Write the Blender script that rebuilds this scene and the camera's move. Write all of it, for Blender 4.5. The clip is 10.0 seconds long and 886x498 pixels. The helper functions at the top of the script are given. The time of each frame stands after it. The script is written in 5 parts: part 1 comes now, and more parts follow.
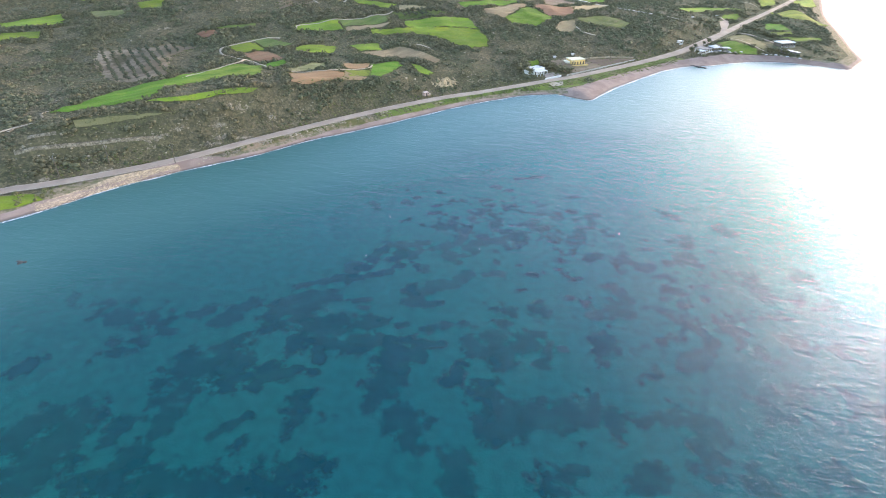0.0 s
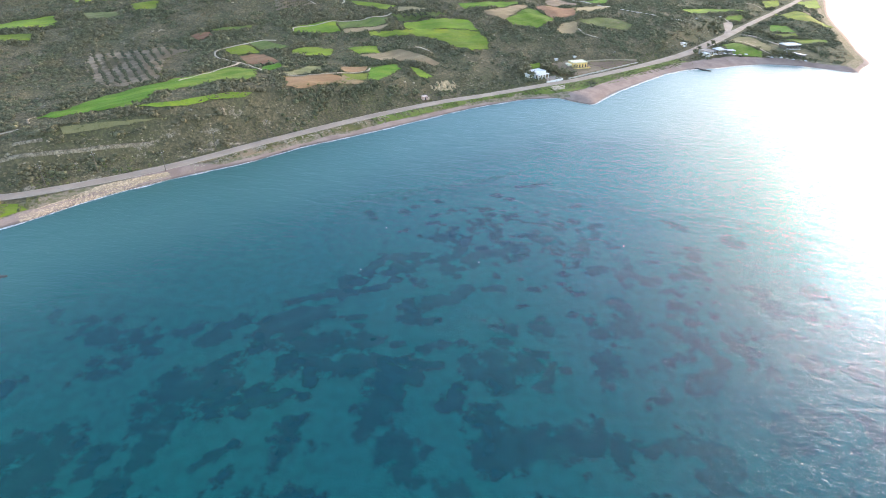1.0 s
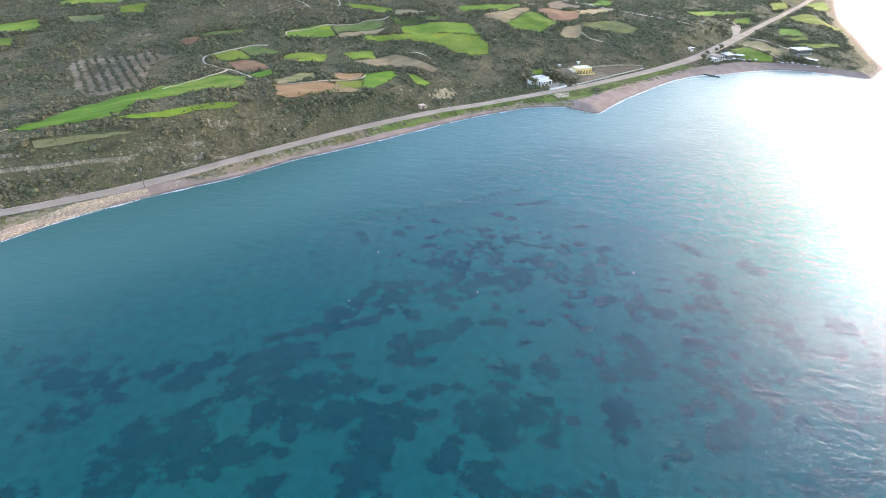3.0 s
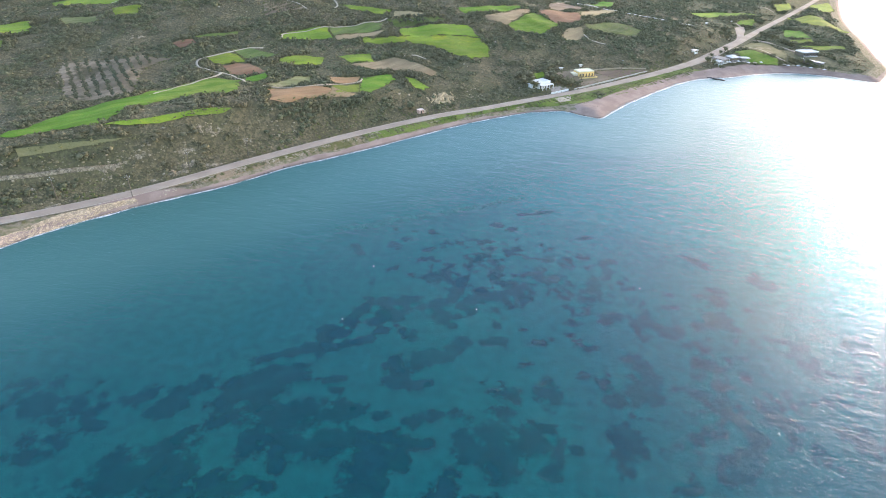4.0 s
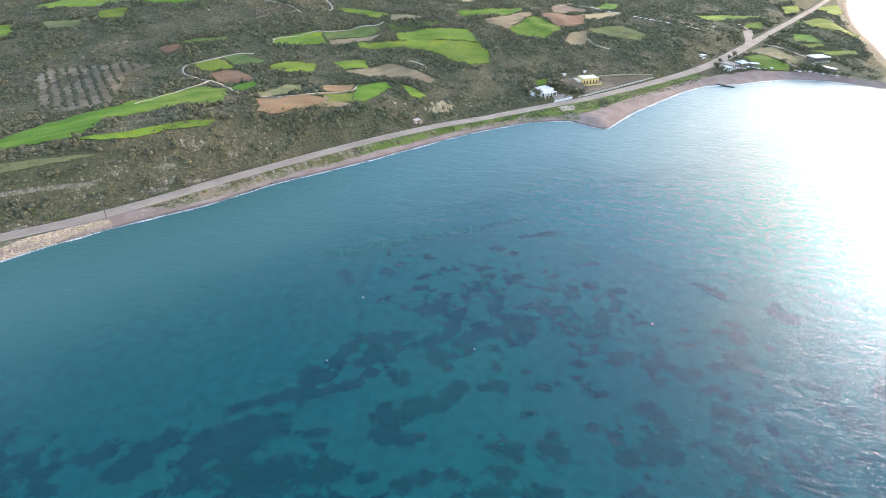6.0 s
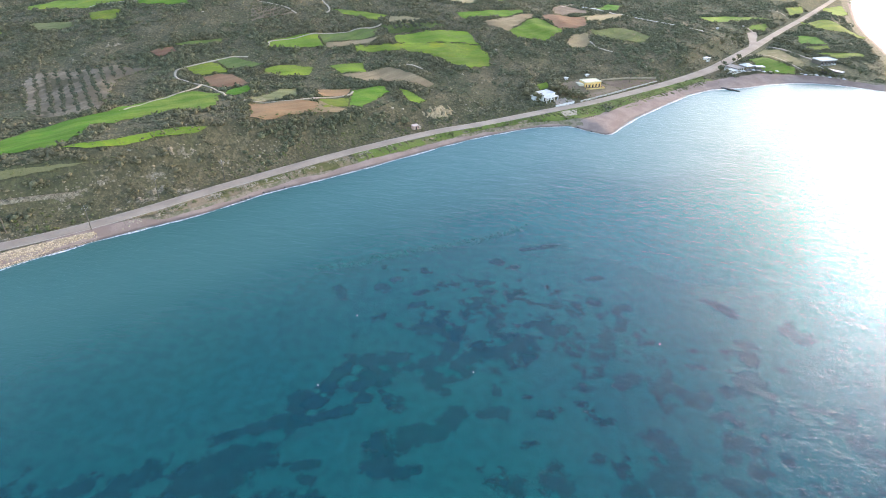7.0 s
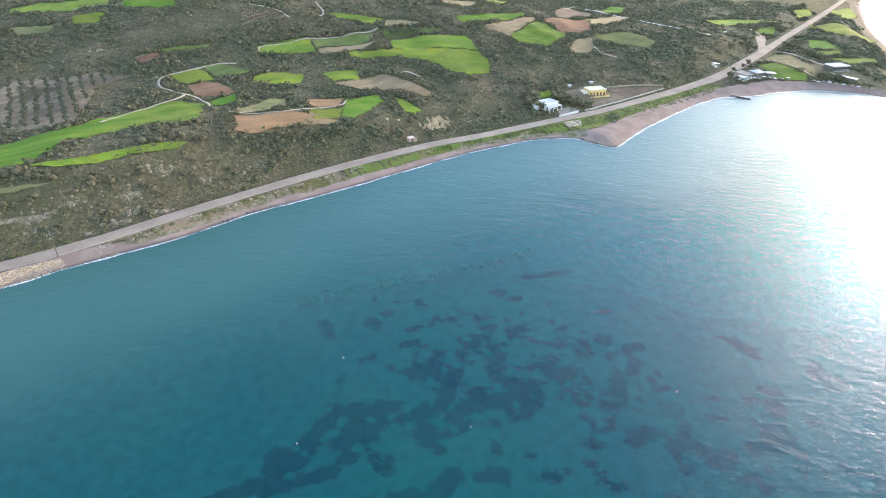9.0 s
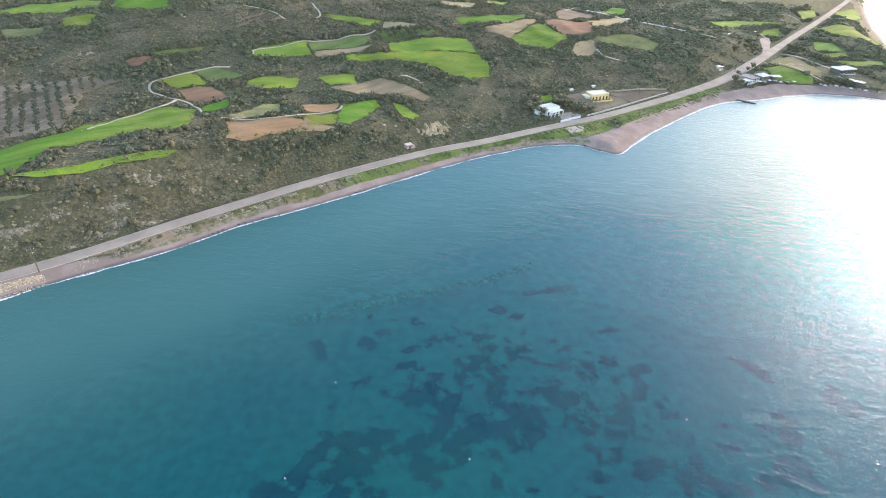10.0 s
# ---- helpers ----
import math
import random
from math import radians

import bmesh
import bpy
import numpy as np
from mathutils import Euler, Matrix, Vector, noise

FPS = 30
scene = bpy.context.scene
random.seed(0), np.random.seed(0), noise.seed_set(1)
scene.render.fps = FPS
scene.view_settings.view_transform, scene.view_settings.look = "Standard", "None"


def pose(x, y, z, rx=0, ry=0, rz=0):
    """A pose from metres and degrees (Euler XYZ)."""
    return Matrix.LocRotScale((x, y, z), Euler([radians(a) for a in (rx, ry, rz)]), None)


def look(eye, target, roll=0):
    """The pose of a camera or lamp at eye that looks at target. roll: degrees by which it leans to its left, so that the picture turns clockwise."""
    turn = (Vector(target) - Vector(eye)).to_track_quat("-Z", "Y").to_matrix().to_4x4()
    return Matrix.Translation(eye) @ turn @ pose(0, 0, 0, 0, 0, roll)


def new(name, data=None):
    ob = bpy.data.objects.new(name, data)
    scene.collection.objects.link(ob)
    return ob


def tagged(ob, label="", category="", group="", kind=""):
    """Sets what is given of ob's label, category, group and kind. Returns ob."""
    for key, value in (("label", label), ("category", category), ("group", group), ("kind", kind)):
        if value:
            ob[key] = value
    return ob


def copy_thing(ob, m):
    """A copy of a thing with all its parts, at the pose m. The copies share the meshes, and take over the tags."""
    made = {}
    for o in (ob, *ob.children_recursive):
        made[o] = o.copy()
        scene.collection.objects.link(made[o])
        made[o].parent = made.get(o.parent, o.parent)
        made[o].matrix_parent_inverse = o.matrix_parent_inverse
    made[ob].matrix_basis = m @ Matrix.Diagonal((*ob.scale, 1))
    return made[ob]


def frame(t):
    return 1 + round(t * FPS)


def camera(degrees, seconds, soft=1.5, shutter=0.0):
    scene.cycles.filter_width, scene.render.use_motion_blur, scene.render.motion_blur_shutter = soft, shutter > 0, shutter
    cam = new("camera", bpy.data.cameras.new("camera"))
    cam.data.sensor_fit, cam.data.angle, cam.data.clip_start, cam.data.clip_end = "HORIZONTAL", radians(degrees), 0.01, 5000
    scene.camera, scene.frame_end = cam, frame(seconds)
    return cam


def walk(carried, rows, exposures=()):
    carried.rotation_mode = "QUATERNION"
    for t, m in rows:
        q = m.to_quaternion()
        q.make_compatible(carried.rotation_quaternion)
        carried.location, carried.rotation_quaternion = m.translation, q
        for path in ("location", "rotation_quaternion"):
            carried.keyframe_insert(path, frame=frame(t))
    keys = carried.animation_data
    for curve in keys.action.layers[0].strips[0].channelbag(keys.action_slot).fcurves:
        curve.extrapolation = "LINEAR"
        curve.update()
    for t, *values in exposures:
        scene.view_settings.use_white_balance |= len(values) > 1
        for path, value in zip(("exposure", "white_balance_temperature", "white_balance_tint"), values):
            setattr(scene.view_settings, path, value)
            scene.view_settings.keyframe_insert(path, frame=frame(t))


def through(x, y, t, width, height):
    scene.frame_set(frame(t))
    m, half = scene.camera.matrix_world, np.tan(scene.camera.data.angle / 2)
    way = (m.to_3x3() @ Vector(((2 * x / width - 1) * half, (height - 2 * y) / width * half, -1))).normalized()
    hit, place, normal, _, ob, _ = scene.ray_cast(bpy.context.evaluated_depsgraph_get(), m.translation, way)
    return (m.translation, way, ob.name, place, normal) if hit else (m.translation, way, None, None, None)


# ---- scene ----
cam = camera(75.0, 10.0, 1.0)
PATH = [
    (0, (0.000, 0.000, 100.000), (-6.439, 84.884, 47.528), 1.980),
    (0.5, (0.020, 4.168, 99.944), (-6.466, 89.040, 47.459), 1.992),
    (1, (0.031, 8.342, 99.897), (-6.500, 93.200, 47.395), 2.005),
    (1.5, (0.031, 12.523, 99.857), (-6.540, 97.366, 47.337), 2.020),
    (2, (0.022, 16.710, 99.826), (-6.586, 101.537, 47.285), 2.035),
    (2.5, (0.003, 20.903, 99.804), (-6.637, 105.714, 47.239), 2.052),
    (3.25, (-0.043, 27.205, 99.785), (-6.726, 111.988, 47.182), 2.079),
    (4, (-0.112, 33.521, 99.785), (-6.828, 118.274, 47.137), 2.109),
    (4.5, (-0.170, 37.740, 99.796), (-6.903, 122.471, 47.115), 2.131),
    (5, (-0.238, 41.965, 99.815), (-6.984, 126.673, 47.098), 2.153),
    (5.5, (-0.316, 46.197, 99.842), (-7.071, 130.881, 47.088), 2.177),
    (6.25, (-0.450, 52.556, 99.898), (-7.213, 137.202, 47.084), 2.215),
    (7, (-0.607, 58.930, 99.972), (-7.368, 143.534, 47.092), 2.256),
    (7.5, (-0.724, 63.187, 100.033), (-7.479, 147.763, 47.106), 2.285),
    (8, (-0.851, 67.450, 100.101), (-7.596, 151.996, 47.125), 2.314),
    (8.5, (-0.987, 71.720, 100.178), (-7.719, 156.234, 47.150), 2.345),
    (9, (-1.133, 75.996, 100.263), (-7.848, 160.478, 47.181), 2.378),
    (9.5, (-1.289, 80.279, 100.356), (-7.983, 164.727, 47.218), 2.411),
    (10, (-1.455, 84.567, 100.458), (-8.123, 168.981, 47.261), 2.446),
]
walk(cam, [(t, look(eye, target, roll)) for t, eye, target, roll in PATH])

# ---- light ----
SUN_EAST, SUN_UP = 40.0, 11.0
world = bpy.data.worlds.new("sky")
scene.world = world
world.use_nodes = True
wn = world.node_tree.nodes
sky = wn.new("ShaderNodeTexSky")
sky.sky_type, sky.sun_disc = "NISHITA", False
sky.sun_elevation, sky.sun_rotation = radians(SUN_UP), radians(SUN_EAST)
sky.air_density, sky.dust_density, sky.ozone_density, sky.altitude = 1.0, 1.2, 1.4, 100
wn["Background"].inputs["Strength"].default_value = 0.15
world.node_tree.links.new(sky.outputs[0], wn["Background"].inputs["Color"])
sun = new("sun", bpy.data.lights.new("sun", "SUN"))
sun.data.energy, sun.data.angle, sun.data.color = 0.30, radians(8.0), (1.0, 0.97, 0.95)
away = Vector((math.sin(radians(SUN_EAST)) * math.cos(radians(SUN_UP)), math.cos(radians(SUN_EAST)) * math.cos(radians(SUN_UP)), math.sin(radians(SUN_UP))))
sun.matrix_world = Matrix.Translation((200, 200, 300)) @ away.to_track_quat("Z", "Y").to_matrix().to_4x4()
scene.view_settings.exposure = 2.52
scene.view_settings.use_white_balance = True
scene.view_settings.white_balance_temperature, scene.view_settings.white_balance_tint = 6850, 19

# ---- shape of the land ----
COAST = [(-3000, -2600), (-420, -130), (-230, 75), (-163, 158), (-153, 170), (-147, 180), (-140, 190), (-125, 206), (-113, 217),
         (-100, 228), (-92, 238), (-83, 249), (-69, 261), (-54, 275), (-38, 291), (-23, 306), (-8, 320), (8, 332), (20, 340),
         (39, 346), (47, 340), (57, 336), (61, 343), (73, 363), (91, 386), (114, 414), (133, 431), (154, 438), (175, 451),
         (198, 460), (222, 460), (240, 453), (256, 446), (265, 459), (282, 480), (292, 518), (312, 577), (333, 647),
         (353, 705), (403, 821), (480, 1000), (900, 2000), (1400, 3200)]
ROAD = [(-3000, -2560), (-440, -110), (-248, 96), (-177.0, 175.8), (-166.1, 180.9), (-142.9, 198.7), (-128.2, 212.2), (-116.7, 225.0), (-102.4, 242.6), (-85.6, 261.2), (-66.5, 282.2), (-43.9, 303.9), (-24.9, 320.8), (-6.4, 333.1), (13.6, 349.3), (34.9, 366.2), (50.9, 378.0), (71.0, 396.5), (99.1, 423.1), (130.5, 454.1), (149.6, 476.8), (172.4, 509.5), (199.4, 548.2), (234.3, 602.8), (289.8, 684.7), (367.9, 805.0), (480, 980), (900, 2000), (1400, 3200)]
HILLS = [4.7, -0.4, 3.7, 9.3, 0.4, -0.9, -0.3, -0.0, 4.5, -1.6, -1.6, -0.6, -3.3, -7.9, -2.9, -0.3, 1.7, 6.0, 6.6, 0.2, 3.2, -7.5, -2.1, -1.7, 2.8, 10.5, 9.3, 5.7, 7.6, 2.7, 2.4, -5.1, 2.5, 6.3, 4.1, 5.4, 7.0, -0.7, 3.5, -5.0]
GX, GY, GS = (-330, -250, -170, -90, -10, 70, 150, 230), (240, 320, 400, 480, 560), 62.0


def smooth(a, b, x):
    t = np.clip((x - a) / (b - a), 0, 1)
    return t * t * (3 - 2 * t)


def line_distance(x, y, line):
    """Distance from points to a polyline, and the length along it at the nearest place."""
    best, along, run = np.full(np.shape(x), 1e9), np.zeros(np.shape(x)), 0.0
    for (ax, ay), (bx, by) in zip(line[:-1], line[1:]):
        ux, uy = bx - ax, by - ay
        size = math.hypot(ux, uy)
        s = np.clip(((x - ax) * ux + (y - ay) * uy) / max(size ** 2, 1e-9), 0, 1)
        gap = np.hypot(x - ax - s * ux, y - ay - s * uy)
        near = gap < best
        best, along = np.where(near, gap, best), np.where(near, run + s * size, along)
        run += size
    return best, along


def inside(x, y, poly):
    odd = np.zeros(np.shape(x), bool)
    for (ax, ay), (bx, by) in zip(poly, poly[1:] + poly[:1]):
        cross = (ay > y) != (by > y)
        odd ^= cross & (x < (bx - ax) * (y - ay) / ((by - ay) or 1e-9) + ax)
    return odd


def inland(x, y):
    """Metres inland of the waterline; negative out at sea."""
    d = line_distance(x, y, COAST)[0]
    return np.where(inside(x, y, COAST + [(1400, 3300), (-3100, 3300), (-3100, -2600)]), d, -d)


def waves(x, y, size, seed, octaves=4):
    """A cheap smooth noise of about -1 to 1."""
    rng, out, gain = np.random.default_rng(seed), 0.0, 1.0
    for _ in range(octaves):
        for _ in range(3):
            a, p, k = rng.uniform(0, 6.283), rng.uniform(0, 6.283), 6.283 / size * rng.uniform(0.7, 1.4)
            bend = 0.9 * np.sin((x * math.sin(a) - y * math.cos(a)) * k * 0.6 + p * 2)
            out = out + gain * 0.4 * np.sin((x * math.cos(a) + y * math.sin(a)) * k + p + bend)
        size, gain = size * 0.47, gain * 0.5
    return out


def upland(x, y):
    h = 8.0 + 0 * x
    for i, a in enumerate(HILLS):
        h = h + a * np.exp(-((x - GX[i % len(GX)]) ** 2 + (y - GY[i // len(GX)]) ** 2) / (2 * GS ** 2))
    return h


def height(x, y):
    x, y = np.asarray(x, float), np.asarray(y, float)
    d = inland(x, y)
    r = line_distance(x, y, ROAD)[0]
    shore = 1.1 * smooth(-1, 3.5, d) + 1.5 * smooth(2.5, 9, d) - 0.35 + 1.0 * smooth(8, 30, d)
    sea = -0.35 + np.maximum(-2.6, d * 0.045) * smooth(0, -6, d)
    rise = smooth(9, 36, d) * smooth(4, 24, r)
    land = shore + rise * (upland(x, y) - 0.5 + 0.6 * waves(x, y, 38, 3, 3) * smooth(15, 60, d) * smooth(130, 90, x))
    h = np.where(d > 0, land, sea)
    flat = (1 - smooth(3.2, 8, r)) * smooth(0.5, 4.0, d)
    return h * (1 - flat) + (2.4 + 1.8 * smooth(90, 200, x)) * flat


# ---- materials ----
class Nodes:
    """A short way to write node trees."""

    def __init__(self, name):
        self.mat = bpy.data.materials.new(name)
        self.mat.use_nodes = True
        self.tree = self.mat.node_tree
        self.bsdf = self.tree.nodes["Principled BSDF"]
        self.out = self.tree.nodes["Material Output"]
        self.place = self.add("ShaderNodeNewGeometry").outputs["Position"]

    def add(self, kind, **settings):
        node = self.tree.nodes.new(kind)
        for key, value in settings.items():
            if key == "operation":
                node.operation = value
            elif key == "blend_type":
                node.blend_type = value
            elif key == "data_type":
                node.data_type = value
        return node

    def put(self, socket, value):
        if isinstance(value, bpy.types.NodeSocket):
            self.tree.links.new(value, socket)
        elif isinstance(value, (tuple, list)) and len(value) == 3 and socket.type == "RGBA":
            socket.default_value = (*value, 1)
        else:
            socket.default_value = value

    def noise(self, scale, detail=4, rough=0.55, where=None, twist=0.0):
        n = self.add("ShaderNodeTexNoise")
        self.put(n.inputs["Vector"], self.place if where is None else where)
        self.put(n.inputs["Scale"], scale)
        self.put(n.inputs["Detail"], detail)
        self.put(n.inputs["Roughness"], rough)
        self.put(n.inputs["Distortion"], twist)
        return n.outputs["Fac"]

    def moved(self, size=(1, 1, 1), turn=0.0):
        n = self.add("ShaderNodeMapping")
        self.put(n.inputs["Vector"], self.place)
        n.vector_type = "TEXTURE"
        n.inputs["Scale"].default_value = [1.0 / v for v in size]
        n.inputs["Rotation"].default_value = (0, 0, radians(turn))
        return n.outputs[0]

    def ramp(self, value, low, high, a=0.0, b=1.0):
        n = self.add("ShaderNodeMapRange")
        n.interpolation_type = "SMOOTHSTEP"
        for key, v in (("Value", value), ("From Min", low), ("From Max", high), ("To Min", a), ("To Max", b)):
            self.put(n.inputs[key], v)
        return n.outputs["Result"]

    def mix(self, fac, a, b, how="MIX"):
        n = self.add("ShaderNodeMixRGB", blend_type=how)
        self.put(n.inputs["Fac"], fac)
        self.put(n.inputs["Color1"], a)
        self.put(n.inputs["Color2"], b)
        return n.outputs["Color"]

    def math(self, how, a, b=0.0):
        n = self.add("ShaderNodeMath", operation=how)
        self.put(n.inputs[0], a)
        self.put(n.inputs[1], b)
        return n.outputs[0]

    def split(self):
        n = self.add("ShaderNodeSeparateXYZ")
        self.put(n.inputs[0], self.place)
        return n.outputs

    def attribute(self, name):
        n = self.add("ShaderNodeAttribute")
        n.attribute_name = name
        return n.outputs["Fac"]

    def island(self):
        return self.add("ShaderNodeNewGeometry").outputs["Random Per Island"]

    def each(self):
        return self.add("ShaderNodeObjectInfo").outputs["Random"]

    def bump(self, value, distance, strength=1.0):
        n = self.add("ShaderNodeBump")
        self.put(n.inputs["Height"], value)
        n.inputs["Distance"].default_value, n.inputs["Strength"].default_value = distance, strength
        return n.outputs["Normal"]

    def done(self, colour, rough=0.9, normal=None, spec=0.25, metal=0.0):
        self.put(self.bsdf.inputs["Base Color"], colour)
        self.put(self.bsdf.inputs["Roughness"], rough)
        self.put(self.bsdf.inputs["Specular IOR Level"], spec)
        self.put(self.bsdf.inputs["Metallic"], metal)
        if normal is not None:
            self.put(self.bsdf.inputs["Normal"], normal)
        return self.mat


def ground_material():
    n = Nodes("ground")
    wide, mid, fine = n.noise(0.018, 5), n.noise(0.11, 6, 0.65), n.noise(0.9, 5, 0.7)
    grass = n.mix(n.ramp(mid, 0.36, 0.64), (0.135, 0.112, 0.06), (0.235, 0.185, 0.105))
    grass = n.mix(n.ramp(wide, 0.46, 0.62), grass, (0.125, 0.122, 0.058))
    grass = n.mix(n.ramp(n.split()["X"], 140, 200, 0.0, 0.6), grass, n.mix(n.ramp(mid, 0.4, 0.6), (0.105, 0.125, 0.055), (0.16, 0.165, 0.08)))
    dry = n.mix(n.ramp(fine, 0.35, 0.65), (0.17, 0.135, 0.085), (0.27, 0.22, 0.15))
    land = n.mix(n.ramp(n.noise(0.06, 6, 0.7), 0.58, 0.70), grass, dry)
    land = n.mix(n.ramp(n.noise(0.23, 5, 0.7), 0.64, 0.71), land, (0.42, 0.37, 0.29))
    land = n.mix(n.ramp(fine, 0.38, 0.62, 0.0, 0.75), land, (0.068, 0.064, 0.04))
    land = n.mix(n.ramp(n.noise(0.55, 5, 0.7), 0.48, 0.60, 0.0, 0.75), land, (0.062, 0.064, 0.036))
    sand = n.mix(n.ramp(n.noise(0.35, 5), 0.35, 0.65), (0.32, 0.31, 0.25), (0.42, 0.40, 0.32))
    bank = n.mix(n.ramp(n.noise(0.5, 5, 0.7), 0.4, 0.6), (0.30, 0.235, 0.165), (0.15, 0.145, 0.075))
    up = n.split()["Z"]
    land = n.mix(n.ramp(n.attribute("bank"), 0.35, 0.65), land, bank)
    colour = n.mix(n.ramp(up, -0.3, 0.2), sand, land)
    return n.done(colour, 0.95, n.bump(n.math("ADD", mid, fine), 0.6, 0.7), 0.15)


def sea_material():
    """Clear sea: a surface that mirrors the sky, tinted and slightly milky below."""
    n = Nodes("sea")
    n.tree.nodes.remove(n.bsdf)
    swell = n.noise(0.24, 2, 0.5, n.moved((0.42, 1.0, 1), -4), 0.9)
    chop = n.noise(0.9, 3, 0.6, n.moved((0.6, 1.0, 1), -9), 0.6)
    ripple = n.noise(2.3, 2, 0.5, n.moved((0.8, 1.0, 1), -28), 0.3)
    sea = n.math("ADD", n.math("MULTIPLY", swell, 1.7), n.math("ADD", n.math("MULTIPLY", chop, 1.1), n.math("MULTIPLY", ripple, 0.9)))
    bump = n.bump(sea, 0.105, 1.0)
    through = n.add("ShaderNodeBsdfTransparent")
    n.put(through.inputs["Color"], (0.0, 0.97, 0.94))
    milk = n.add("ShaderNodeBsdfDiffuse")
    wide = n.noise(0.012, 4)
    deep = n.mix(n.ramp(wide, 0.35, 0.65), (0.0, 0.090, 0.114), (0.0, 0.120, 0.117))
    n.put(milk.inputs["Color"], n.mix(n.ramp(n.math("ADD", n.attribute("shallow"), n.math("MULTIPLY", n.math("SUBTRACT", n.noise(0.03, 4), 0.5), 0.5)), 0.05, 1.0), deep, (0.062, 0.18, 0.158)))
    body = n.add("ShaderNodeMixShader")
    n.put(body.inputs[0], n.ramp(n.attribute("shallow"), 0.1, 1.0, 0.31, 0.72))
    n.tree.links.new(through.outputs[0], body.inputs[1])
    n.tree.links.new(milk.outputs[0], body.inputs[2])
    gloss = n.add("ShaderNodeBsdfGlossy")
    gloss.distribution = "BECKMANN"
    n.put(gloss.inputs["Color"], (0.42, 0.53, 0.66))
    n.put(gloss.inputs["Roughness"], 0.36)
    n.put(gloss.inputs["Normal"], bump)
    edge = n.add("ShaderNodeFresnel")
    n.put(edge.inputs["IOR"], 1.40)
    n.put(edge.inputs["Normal"], n.bump(sea, 0.14, 1.0))
    both = n.add("ShaderNodeMixShader")
    n.put(both.inputs[0], edge.outputs[0])
    n.tree.links.new(body.outputs[0], both.inputs[1])
    n.tree.links.new(gloss.outputs[0], both.inputs[2])
    n.tree.links.new(both.outputs[0], n.out.inputs["Surface"])
    return n.mat


def weed_material():
    n = Nodes("seagrass")
    n.mat.blend_method = "HASHED"
    fine, tuft = n.noise(0.35, 6, 0.65), n.noise(0.11, 4, 0.55)
    edge = n.math("ADD", n.math("MULTIPLY", n.math("SUBTRACT", n.noise(0.09, 3, 0.5, None, 0.5), 0.5), 2.6), n.math("MULTIPLY", n.math("SUBTRACT", n.noise(0.28, 4, 0.6), 0.5), 2.2))
    mask = n.ramp(n.math("ADD", n.attribute("weed"), edge), 0.06, 0.62)
    n.put(n.bsdf.inputs["Alpha"], n.math("MULTIPLY", mask, n.math("MULTIPLY", n.ramp(n.noise(0.035, 3), 0.36, 0.62, 0.55, 0.93), n.ramp(n.split()["X"], 5, 75, 1.0, 0.4))))
    colour = n.mix(n.ramp(fine, 0.35, 0.65), (0.04, 0.044, 0.075), (0.075, 0.072, 0.11))
    return n.done(n.mix(n.ramp(tuft, 0.5, 0.68, 0.0, 0.6), colour, (0.13, 0.12, 0.10)), 1.0, None, 0.0)


def crop_material(name, dark, light, bare, row=1.4, turn=35.0, bare_at=0.66, bloom=None, toward=None):
    n = Nodes(name)
    wide, mid, fine = n.noise(0.035, 4), n.noise(0.16, 5, 0.6), n.noise(1.1, 4, 0.7)
    colour = n.mix(n.ramp(wide, 0.38, 0.62), dark, light)
    colour = n.mix(n.ramp(mid, 0.42, 0.62, 0.0, 0.65), colour, n.mix(0.5, light, (0.24, 0.27, 0.05) if light[1] > light[0] else tuple(0.7 * v for v in light)))
    lines = n.noise(1.0, 3, 0.5, n.moved((0.05, 1.0 / row, 0.05), turn))
    if bloom:
        colour = n.mix(n.ramp(n.noise(0.075, 5, 0.65, None, 0.6), 0.50, 0.66, 0.0, 0.75), colour, bloom)
    if toward:
        east = n.math("ADD", n.split()["X"], n.math("MULTIPLY", n.math("SUBTRACT", n.noise(0.05, 4), 0.5), 40.0))
        colour = n.mix(n.ramp(east, -162, -138), colour, n.mix(n.ramp(mid, 0.4, 0.6), *toward))
    broad = n.noise(1.0, 2, 0.5, n.moved((0.03, 0.22 / row, 0.05), turn))
    colour = n.mix(n.ramp(broad, 0.40, 0.62, 0.0, 0.75), colour, tuple(0.72 * v for v in dark))
    colour = n.mix(n.ramp(lines, 0.42, 0.60, 0.0, 0.5), colour, n.mix(0.45, bare, dark))
    colour = n.mix(n.ramp(n.noise(0.08, 6, 0.7), bare_at, bare_at + 0.09), colour, bare)
    colour = n.mix(n.ramp(fine, 0.35, 0.7, 0.0, 0.3), colour, n.mix(0.5, dark, (0.03, 0.04, 0.02)))
    shift = n.add("ShaderNodeHueSaturation")
    n.put(shift.inputs["Value"], n.ramp(n.each(), 0, 1, 0.85, 1.15))
    n.put(shift.inputs["Hue"], n.ramp(n.each(), 0, 1, 0.488, 0.512))
    n.put(shift.inputs["Color"], colour)
    return n.done(shift.outputs[0], 0.9, n.bump(n.math("ADD", lines, fine), 0.35, 0.8), 0.15)


